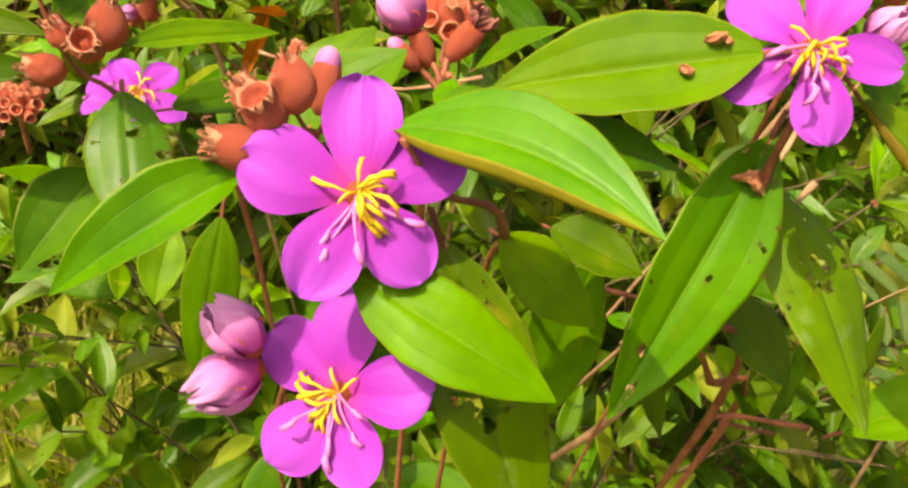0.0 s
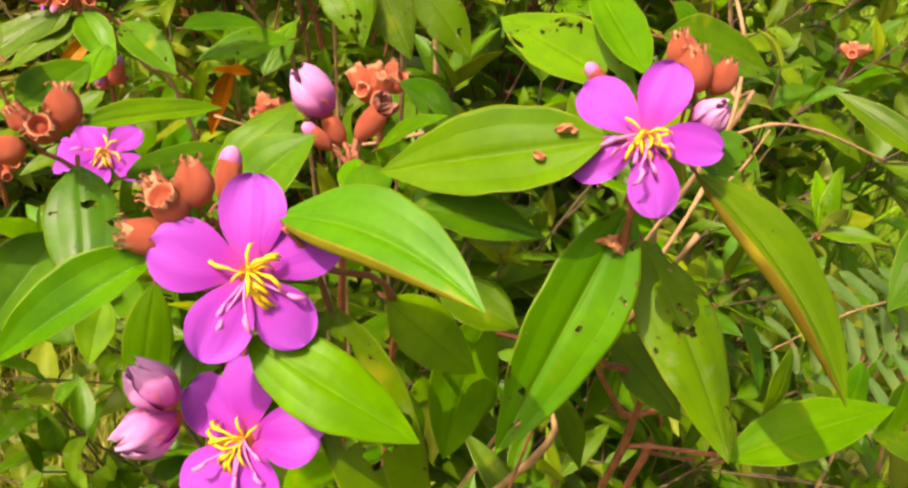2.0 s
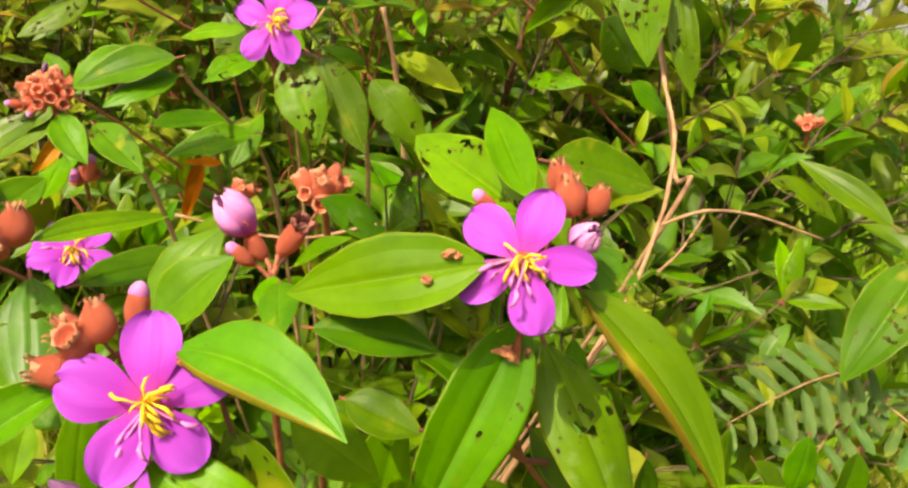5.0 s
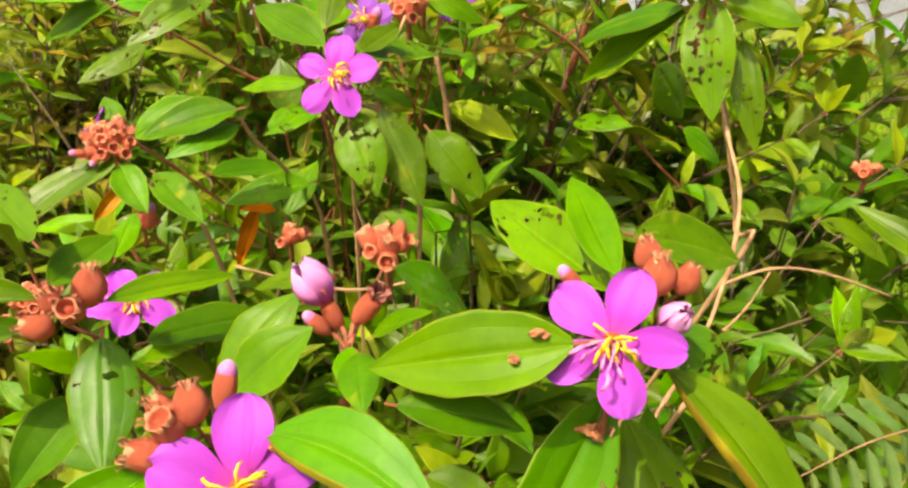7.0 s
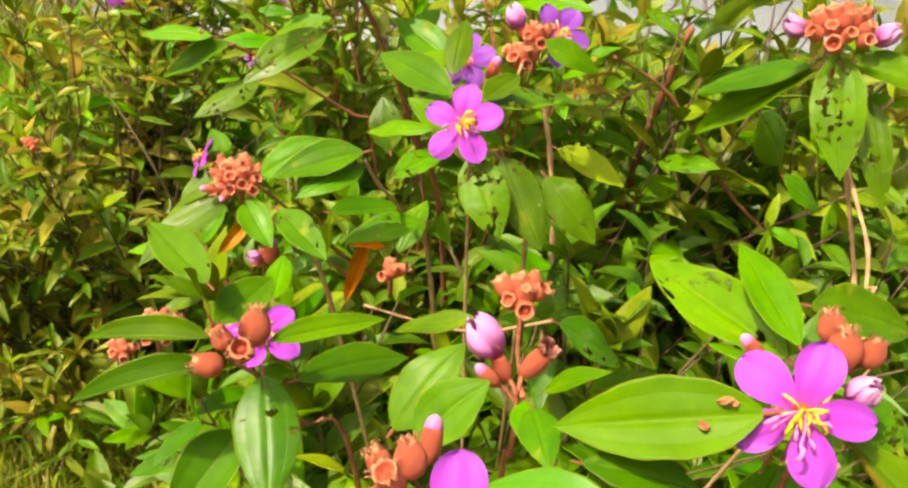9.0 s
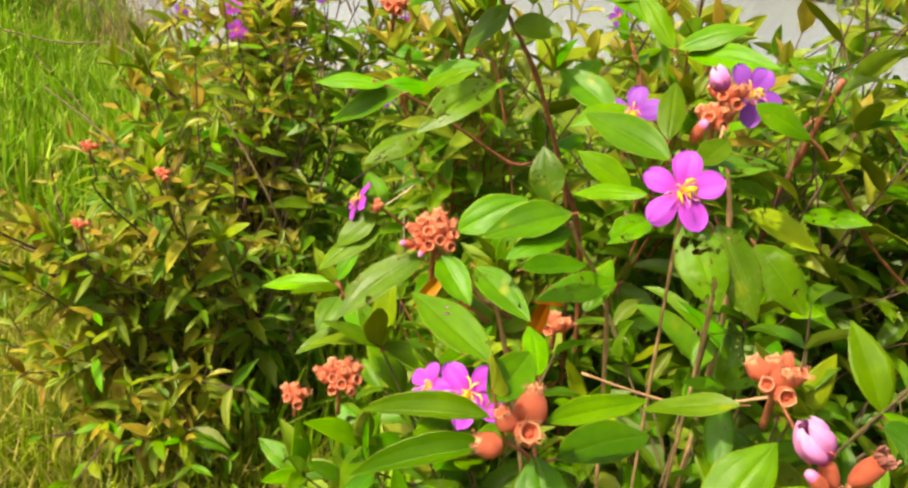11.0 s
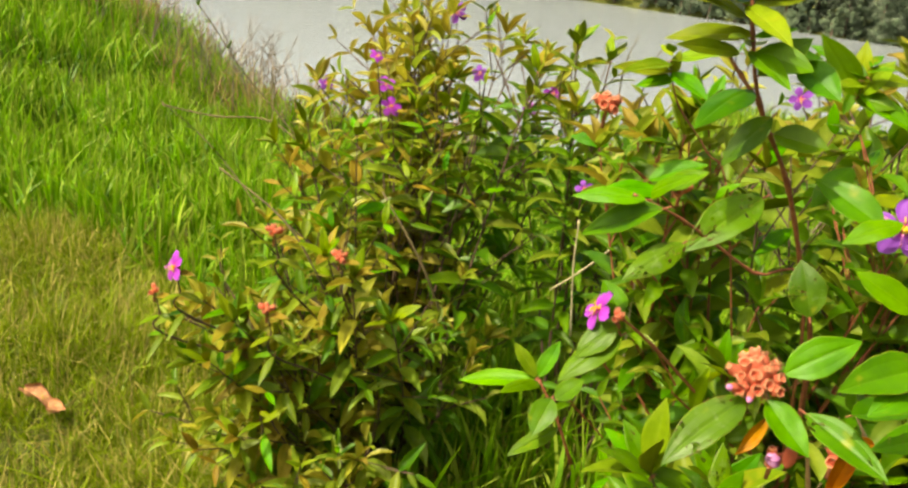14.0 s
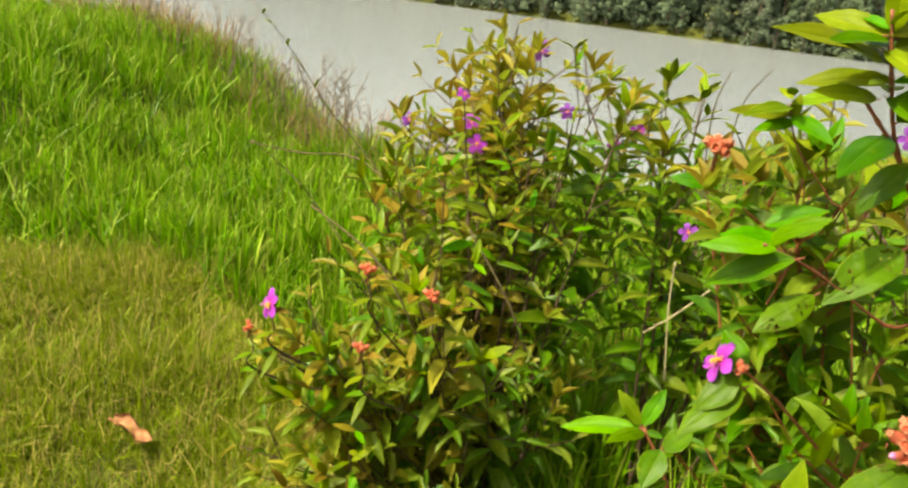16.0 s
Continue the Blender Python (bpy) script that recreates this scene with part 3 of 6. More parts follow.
def wrapped_petal_mesh(seed):
    """One petal of a closed flower: a shell that wraps part of the way round its axis."""
    rng = random.Random(seed)
    ph, nu, nv = rng.uniform(0, 6), 12, 10
    verts, uvs, faces = [], [], []
    for i in range(nu + 1):
        u = i / nu
        for j in range(nv + 1):
            s = 2 * j / nv - 1
            a = 0.92 * s * (0.55 + 0.45 * math.sin(math.pi * min(1.0, u * 0.8 + 0.1)))
            r = 0.13 * (1 - 0.7 * u) + 0.31 * math.sin(math.pi * (0.08 + 0.84 * u)) + 0.045 * s + 0.045 * math.sin(7 * u + 6 * s + ph) * u
            z = -0.42 + 0.98 * u * (1 - 0.16 * s * s) + 0.03 * math.sin(9 * s + ph) * u
            verts.append((r * math.cos(a), r * math.sin(a), z))
            uvs.append((u, j / nv))
    n = nv + 1
    for i in range(nu):
        for j in range(nv):
            a = i * n + j
            faces.append((a, a + 1, a + n + 1, a + n))
    k = len(verts)
    verts += [(x * 0.97, y * 0.97, z) for x, y, z in verts]
    uvs += uvs
    faces += [tuple(i + k for i in reversed(q)) for q in faces]
    return mesh_of("petal_closed", verts, faces, PINK, uvs)


CLOSED_PETALS = [wrapped_petal_mesh(40 + i) for i in range(3)]
CURL = tube_mesh("curled_sepal", [(0, 0, 0), (0.25, 0.05, 0.25), (0.55, -0.04, 0.30), (0.78, 0.03, 0.05), (0.66, 0.02, -0.14)], 0.05, 0.025, FRUIT, 5)
CUP = lathe("flower_cup", [(0.06, -0.42), (0.13, -0.34), (0.17, -0.16), (0.15, -0.02), (0.11, 0.04)], [FRUIT], seed=21)


def flower(shrub, at, n, first, size, colour, side=4.2, slim=0.92):
    """An open flower: cup, five petals, ten stamens, one style."""
    n = Vector(n)
    x = Vector(first)
    x = (x - n * x.dot(n)).normalized()
    y = n.cross(x)
    s = size * 0.50
    rng = random.Random(int(at[0] * 5000 + at[1] * 900))
    fl = part("flower", CUP, shrub, axes(at, x * s, y * s, n * s), "five-petalled %s flower with yellow stamens" % ("magenta-purple" if colour == "magenta" else "violet"))
    near = size * 1400 / (at[1] + 0.1) > 60
    for k in range(5):
        a = 2 * math.pi * k / 5 + rng.uniform(-0.10, 0.10)
        d, e = x * math.cos(a) + y * math.sin(a), y * math.cos(a) - x * math.sin(a)
        tilt = rng.uniform(-0.16, 0.24)
        up = (n - d * tilt).normalized()
        dd = e.cross(up)
        ln = s * rng.uniform(0.93, 1.06)
        part("petal", PETALS[colour][(k + int(at[0] * 999)) % 4], fl, axes(Vector(at) + d * s * 0.06, dd * ln, e * ln * slim * rng.uniform(0.94, 1.10), up * ln))
    for k in range(22):
        short = k < 16
        a = 2 * math.pi * (k + 0.5) / 4 + rng.uniform(-0.5, 0.5) if k < 4 else side + rng.uniform(-1.25, 1.25) if short else 2.25 + (k - 16) * 0.40 + rng.uniform(-0.15, 0.15)
        d, e = x * math.cos(a) + y * math.sin(a), y * math.cos(a) - x * math.sin(a)
        q = s * rng.uniform(0.65, 1.2)
        tip = (n + d * rng.uniform(-0.5, 0.5) + e * rng.uniform(-0.4, 0.4)).normalized()
        if near or k % 3 == 0:
            part("stamen", STAMEN_SHORT if short else STAMEN_LONG, fl, axes(at, (d - tip * d.dot(tip)).normalized() * q, d.cross(tip).normalized() * -q, tip * q), "yellow stamen" if short else "pink stamen")
    return fl


def oriented(at, n, size, twist=0.0):
    x, y = frame_on(n)
    x, y = x * math.cos(twist) + y * math.sin(twist), y * math.cos(twist) - x * math.sin(twist)
    return axes(at, x * size, y * size, Vector(n).normalized() * size)


def single_ball(shrub, at, n, size):
    return part("fruit", BALLS[_count["leaf"] % 2], shrub, oriented(at, n, size), "round closed russet fruit")


def single_urn(shrub, at, n, size):
    return part("fruit", URNS[_count["leaf"] % 3], shrub, oriented(at, n, size), "open urn-shaped russet fruit")


def single_bud(shrub, at, n, size):
    b = part("bud", BUD, shrub, oriented(at, n, size), "long russet bud with pink tip")
    part("bud_tip", BUD_TIP, b, oriented(at, n, size))
    return b


def single_fruit(shrub, at, n, size):
    return part("fruit", BUD, shrub, oriented(at, n, size), "long closed russet fruit")


def single_spent(shrub, at, n, size):
    """A long fruit with the dry remains of its flower on top."""
    n = Vector(n).normalized()
    b = part("fruit", BUD, shrub, oriented(at, n, size), "long fruit with dried flower remains")
    x, y = frame_on(n)
    for k in range(6):
        r = x * math.cos(k * 1.05) + y * math.sin(k * 1.05)
        d = r * 0.35 + n * (0.8 + 0.1 * (k % 3))
        e = d.cross(n).normalized()
        part("dry_petal", DRY_PETALS[k % 3], b, axes(Vector(at) + n * size * 0.35 + r * size * 0.18, d * size * 0.8, e * size * 0.7, d.cross(e) * size * 0.7))
        part("sepal", CURL, b, axes(Vector(at) + n * size * 0.40 + r * size * 0.30, (r * 0.7 + n * 0.5) * size * 0.5, e * size * 0.6, (n * 0.75 - r * 0.5) * size * 0.5), "curled rusty sepal")
    return b


def single_wilt(shrub, at, n, size):
    """A withered flower, its petals closed over one another."""
    n = Vector(n).normalized()
    b = part("withered_flower", CUP, shrub, oriented(at, n, size * 1.3), "withered lilac-pink flower, petals closed")
    x, y = frame_on(n)
    for k in range(5):
        r = x * math.cos(k * 1.257 + 0.3) + y * math.sin(k * 1.257 + 0.3)
        e = n.cross(r)
        part("petal", CLOSED_PETALS[k % 3], b, axes(at, r * size * (0.92, 1.0, 1.16, 0.96, 1.10)[k], e * size * (1.0, 0.9, 1.05, 0.95, 1.1)[k], (n + r * (0.0, 0.10, 0.22, 0.0, 0.14)[k]) * size * (1.0, 1.08, 0.88, 1.04, 0.95)[k]))
        part("sepal", CURL, b, axes(Vector(at) - n * size * 0.36 + r * size * 0.20, (r * 0.62 + n * 0.62) * size * 0.5, e * size * 0.5, (n * 0.62 - r * 0.62) * size * 0.5), "curled rusty sepal")
    return b


def fruit_cluster(shrub, at, count, radius, size):
    """A head of urn-shaped fruits on a short stalk."""
    rng = random.Random(int(at[0] * 7000 + at[1] * 300))
    at = Vector(at)
    view = (Vector((-0.25, 0, 1.45)) - at).normalized()
    up = (view * 0.55 + Vector((0, 0, 0.8))).normalized()
    st = part("fruit_head", tube_mesh("cluster_stalk", [(0, 0, 0), tuple(up * -radius * 0.8), tuple(up * -radius * 1.8 + Vector((0, 0.2 * radius, -radius)))], size * 0.22, size * 0.2, BARK_RED), shrub, Matrix.Translation(at),
              "head of open urn-shaped russet fruits")
    x, y = frame_on(up)
    for k in range(count):
        t = (k + 0.5) / count
        r = math.sqrt(t)
        a = k * 2.4
        d = (x * math.cos(a) + y * math.sin(a)) * r + up * math.sqrt(max(0.05, 1 - r * r * 0.8))
        d = (d + Vector((rng.uniform(-.2, .2), rng.uniform(-.2, .2), rng.uniform(-.1, .2)))).normalized()
        p = at + (x * math.cos(a) + y * math.sin(a)) * r * radius * 0.95 + up * radius * 0.35 * (1 - r)
        part("fruit", (CROWDED + URNS[:1])[k % 4] if k % 6 else BALLS[0], st, oriented(p, d, size * rng.uniform(0.85, 1.15), rng.uniform(0, 6)))
    return st


# ---- the ground, the lake, the far shore ----
def smooth(x, a, b):
    t = np.clip((np.asarray(x, dtype=float) - a) / (b - a), 0, 1)
    return t * t * (3 - 2 * t)


def land(x, y):
    """The ground's height: flat by the shrubs, a bank rising to the left, falling to the lake ahead."""
    x, y = np.asarray(x, dtype=float), np.asarray(y, dtype=float)
    crest = 5.35 + 0.5 * np.maximum(0, -x - 2.8) + 6.5 * smooth(x, -1.0, 0.8)
    z = 0.55 * smooth(-x + 0.1 * (y - 5), 3.2, 5.6) + 0.05 * np.sin(1.3 * x + 0.4) * np.sin(1.1 * y)
    z = z + 0.03 * smooth(y, 2.5, 4.5)
    z = z - 0.25 * smooth(x, -1.0, 0.8) * smooth(y, 4, 8) - 2.6 * smooth(y, crest, crest + 3.5) + 2.0 * smooth(y, 90, 94) + 9 * smooth(y, 108, 220)
    return z


def ground_sheet():
    xs = np.concatenate([-np.geomspace(9, 600, 22)[::-1], np.arange(-8.8, 6, 0.2), np.geomspace(6, 600, 22)])
    ys = np.concatenate([-np.geomspace(2, 400, 12)[::-1], np.arange(-1.8, 20, 0.2), np.geomspace(20.2, 84, 13), np.arange(86, 110, 1.5), np.geomspace(112, 900, 12)])
    X, Y = np.meshgrid(xs, ys)
    Z = land(X, Y) + 0.015 * np.sin(7 * X) * np.sin(6.3 * Y)
    verts = np.stack([X, Y, Z], -1).reshape(-1, 3)
    n = len(xs)
    faces = [(j * n + i, j * n + i + 1, (j + 1) * n + i + 1, (j + 1) * n + i) for j in range(len(ys) - 1) for i in range(n - 1)]
    return mesh_of("ground", verts, faces, GROUND)


tagged(new("ground", ground_sheet()), "grassy lakeside bank of soil and dry thatch", "ground", kind="structure")
LAKE_Z = -1.15
tagged(new("water", mesh_of("water", [(-500, 4, LAKE_Z), (500, 4, LAKE_Z), (500, 130, LAKE_Z), (-500, 130, LAKE_Z)], [(0, 1, 2, 3)], WATER, smooth=False)),
       "calm pale grey lake water reflecting the sky", "lake", kind="structure")


def blades(name, pts, heights, widths, lean, mat, segs, seed):
    """Grass blades at the points: bent, tapered strips in one mesh."""
    rng = np.random.default_rng(seed)
    n = len(pts)
    az = rng.uniform(0, 2 * np.pi, n)
    tilt = np.clip(rng.normal(0, lean, n), -0.8, 0.8)
    bend = rng.uniform(0.1, 1.0, n) ** 2 * lean * 4.0
    face = rng.uniform(0, np.pi, n)
    V = np.zeros((n, segs * 2 + 1, 3))
    UV = np.zeros((n, segs * 2 + 1, 2))
    for k in range(segs + 1):
        t = k / segs
        out = heights * (np.tan(tilt) * t + bend * t * t)
        px = pts[:, 0] + np.cos(az) * out
        py = pts[:, 1] + np.sin(az) * out
        pz = pts[:, 2] + heights * t * (1 - 0.25 * bend * t)
        if k < segs:
            w = widths * (1 - 0.75 * t * t) * 0.5
            for s in (0, 1):
                sg = 1 - 2 * s
                V[:, 2 * k + s] = np.stack([px + sg * w * np.cos(face), py + sg * w * np.sin(face), pz], -1)
                UV[:, 2 * k + s] = (s, t)
        else:
            V[:, 2 * k] = np.stack([px, py, pz], -1)
            UV[:, 2 * k] = (0.5, 1)
    m = segs * 2 + 1
    tri = []
    for k in range(segs - 1):
        tri += [(2 * k, 2 * k + 1, 2 * k + 3), (2 * k, 2 * k + 3, 2 * k + 2)]
    tri.append((2 * segs - 2, 2 * segs - 1, 2 * segs))
    tri = np.array(tri)
    F = (np.arange(n)[:, None, None] * m + tri[None]).reshape(-1, 3)
    me = bpy.data.meshes.new(name)
    me.vertices.add(n * m)
    me.vertices.foreach_set("co", V.ravel().astype(np.float32))
    me.loops.add(F.size)
    me.loops.foreach_set("vertex_index", F.ravel().astype(np.int32))
    me.polygons.add(len(F))
    me.polygons.foreach_set("loop_start", np.arange(0, F.size, 3, dtype=np.int32))
    layer = me.uv_layers.new(name="UVMap")
    layer.data.foreach_set("uv", UV.reshape(-1, 2)[F.ravel()].ravel().astype(np.float32))
    me.materials.append(mat)
    me.update()
    me.validate()
    return me


def scatter(n, x0, x1, y0, y1, seed, clump, keep):
    """Random places on the land, denser in clumps, where keep(x, y) allows it."""
    rng = np.random.default_rng(seed)
    tufts = n // 3
    tx, ty = rng.uniform(x0, x1, tufts), rng.uniform(y0, y1, tufts)
    pick = rng.integers(0, tufts, n * 8)
    x, y = tx[pick] + rng.normal(0, 0.035, n * 8), ty[pick] + rng.normal(0, 0.035, n * 8)
    c = 0.5 + 0.5 * np.sin(x * clump + 1.7 * np.sin(y * clump * 0.7)) * np.sin(y * clump * 1.1 + x * 0.6)
    ok = (rng.uniform(0, 1, n * 8) < 0.35 + 0.65 * c) & (rng.uniform(0, 1, n * 8) < keep(x, y))
    x, y = x[ok][:n], y[ok][:n]
    return np.stack([x, y, land(x, y) - 0.01], -1), rng


def tall_zone(x, y):
    """Where the grass stands tall: beyond a slanting line and along the bank."""
    behind = smooth(x, -0.95, -0.6) * smooth(y, 1.45, 1.75)
    return np.maximum(smooth(y + 0.10 * x + 0.12 * np.sin(3 * x), 2.35, 2.75), behind)


def grass(name, n, x0, x1, y0, y1, seed, clump, keep, low, high, thin, wide, lean, mat, segs, label):
    pts, rng = scatter(n, x0, x1, y0, y1, seed, clump, keep)
    h = rng.uniform(low, high, len(pts)) * (0.75 + 0.25 * np.sin(pts[:, 0] * 4) * np.sin(pts[:, 1] * 5))
    tagged(new(name, blades(name, pts, h, rng.uniform(thin, wide, len(pts)), lean, mat, segs, seed + 1)), label, "grass", kind="stuff")


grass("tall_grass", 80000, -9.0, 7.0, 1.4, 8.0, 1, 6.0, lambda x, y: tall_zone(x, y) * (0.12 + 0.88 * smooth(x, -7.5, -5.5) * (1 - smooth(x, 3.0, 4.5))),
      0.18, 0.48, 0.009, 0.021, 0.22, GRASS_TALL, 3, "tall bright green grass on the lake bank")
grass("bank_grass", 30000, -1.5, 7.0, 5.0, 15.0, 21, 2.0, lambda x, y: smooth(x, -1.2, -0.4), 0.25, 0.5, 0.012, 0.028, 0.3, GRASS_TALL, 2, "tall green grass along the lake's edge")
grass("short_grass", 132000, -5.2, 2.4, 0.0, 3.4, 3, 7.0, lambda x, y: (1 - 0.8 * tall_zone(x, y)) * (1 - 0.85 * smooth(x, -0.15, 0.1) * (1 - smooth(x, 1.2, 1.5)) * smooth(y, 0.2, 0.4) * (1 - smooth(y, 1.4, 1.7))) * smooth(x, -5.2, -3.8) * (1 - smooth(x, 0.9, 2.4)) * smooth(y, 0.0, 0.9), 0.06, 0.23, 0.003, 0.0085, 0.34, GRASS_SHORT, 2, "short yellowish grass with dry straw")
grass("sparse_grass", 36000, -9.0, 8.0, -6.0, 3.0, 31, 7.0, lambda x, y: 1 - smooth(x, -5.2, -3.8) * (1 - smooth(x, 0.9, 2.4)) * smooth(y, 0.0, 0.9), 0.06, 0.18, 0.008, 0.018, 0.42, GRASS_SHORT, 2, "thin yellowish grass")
grass("seed_grass", 1700, -8.0, -1.4, 3.9, 8.0, 41, 3.0, lambda x, y: smooth(y - 0.5 * np.maximum(0, -x - 2.8), 4.7, 5.2) * (1 - smooth(y - 0.5 * np.maximum(0, -x - 2.8), 5.7, 6.1)), 0.42, 0.82, 0.004, 0.009, 0.25, GRASS_SEED, 3,
      "reddish dry seed stalks along the bank's edge")


# ---- mass foliage ----
LOW_V, LOW_F, LOW_UV = blade_grid(5, 4, 0.10, 0.12, 0.03, 0, 0.02, 4)
LOW_V, LOW_UV = np.array(LOW_V), np.array(LOW_UV)
LOW_F = np.array(LOW_F)


class Foliage:
    """Gathers many small leaves and thin twigs of one shrub into two meshes."""

    def __init__(self, seed):
        self.rng = random.Random(seed)
        self.v, self.f, self.uv, self.slot, self.n = [], [], [], [], 0
        self.tv, self.tf = [], []
        self.all = []

    def add_leaf(self, base, d, n, length, width, slot):
        d = d.normalized()
        n = (n - d * n.dot(d)).normalized()
        self.all.append((Vector(base), d, n, length, width, slot))

    def join(self, base, d, n, length, width, slot):
        s = n.cross(d)
        M = np.array([[d.x * length, s.x * width, n.x * length * 0.8], [d.y * length, s.y * width, n.y * length * 0.8], [d.z * length, s.z * width, n.z * length * 0.8]])
        self.v.append(LOW_V @ M.T + np.array(base))
        self.f.append(LOW_F + self.n)
        self.uv.append(LOW_UV)
        self.slot += [slot] * len(LOW_F)
        self.n += len(LOW_V)

    def add_twig(self, a, b, r):
        a, b = Vector(a), Vector(b)
        x, y = frame_on(b - a)
        k = len(self.tv)
        for p, q in ((a, r), (b, r * 0.7)):
            for j in range(5):
                t = j * 1.2566
                self.tv.append(p + (x * math.cos(t) + y * math.sin(t)) * q)
        for j in range(5):
            i, h = k + j, k + (j + 1) % 5
            self.tf.append((i, h, h + 5, i + 5))

    def shoot(self, tip, down, nodes, length, slots, spread=0.7, droop=0.3, slim=1.0):
        """A leafy shoot that ends at tip: pairs of leaves, each pair turned against the last."""
        rng = self.rng
        p, axis = Vector(tip), Vector(down).normalized()
        x, y = frame_on(axis)
        turn = rng.uniform(0, 3)
        last = p
        for k in range(nodes):
            size = length * (0.55 + 0.45 * min(1, k / 2.0)) * rng.uniform(0.8, 1.2)
            for s in (0, 1):
                a = turn + math.pi * s + rng.uniform(-0.25, 0.25)
                r = x * math.cos(a) + y * math.sin(a)
                d = r * (spread + 0.25 * k / nodes) - axis * (0.75 - 0.3 * k / nodes) + Vector((0, 0, -droop * rng.uniform(0.2, 1.3) * (0.4 + k / nodes)))
                if rng.random() < 0.93:
                    self.add_leaf(p, d, Vector((0, 0, 1)) - r * 0.3 + Vector((rng.uniform(-.6, .5), rng.uniform(-.7, .4), 0)), size, size * slim * rng.uniform(0.34, 0.48), rng.choice(slots[:1] if k > 1 else slots))
            turn += math.pi / 2 + rng.uniform(-0.2, 0.2)
            q = p + axis * length * rng.uniform(0.45, 0.75) + Vector((rng.uniform(-1, 1), rng.uniform(-1, 1), 0)) * length * 0.07
            self.add_twig(q, p, 0.0012 + 0.0003 * k)
            p = q
        return p

    def finish(self, shrub, mats, bark, label, kinds, singles):
        """The leaves of the near side become single leaves, the others one joined mesh."""
        self.all.sort(key=lambda q: q[0].y - 0.5 * q[0].z)
        for base, d, n, length, width, slot in self.all[:singles]:
            leaf(shrub, base, base + d * length, width, n, self.rng.choice(kinds[slot]), FAR_BLADES)
        for q in self.all[singles:]:
            self.join(*q)
        me = mesh_of("foliage", np.concatenate(self.v), np.concatenate(self.f).tolist(), mats, np.concatenate(self.uv), self.slot)
        inv = Matrix.Translation(-shrub.location)
        me.transform(inv)
        tagged(part("foliage", me, shrub), label, kind="stuff")
        tw = mesh_of("brushwood", self.tv, self.tf, bark)
        tw.transform(inv)
        tagged(part("brushwood", tw, shrub), kind="stuff")


def fill(shrub, seed, lobes, root, length, mats, bark, weights, label, kinds, singles, spread=0.7, droop=0.3, slim=1.0):
    """Leafy shoots through egg-shaped lobes (centre, radii, shoots), each led back to the root by a thin stem."""
    fo = Foliage(seed)
    rng = fo.rng
    for (cx, cy, cz), (rx, ry, rz), count in lobes:
        for _ in range(count):
            while True:
                d = Vector((rng.uniform(-1, 1), rng.uniform(-1, 1), rng.uniform(-1, 1)))
                if 0.25 < d.length < 1:
                    break
            d = d * (d.length ** -0.4)
            tip = Vector((cx + d.x * rx, cy + d.y * ry, max(0.06, cz + d.z * rz)))
            back = Vector((root[0], root[1], tip.z - 0.45)) - tip
            end = fo.shoot(tip, back.normalized() + Vector((0, 0, -0.7)), rng.choice((3, 4, 5)), length * rng.uniform(0.75, 1.2), weights, spread, droop, slim)
            if rng.random() < 0.07:
                m = Vector((root[0] + (end.x - root[0]) * 0.6, root[1] + (end.y - root[1]) * 0.6, end.z * 0.55))
                fo.add_twig(m, end, 0.0022)
                fo.add_twig((root[0] + rng.uniform(-.05, .05), root[1] + rng.uniform(-.05, .05), 0.0), m, 0.0035)
    fo.finish(shrub, mats, bark, label, kinds, singles)


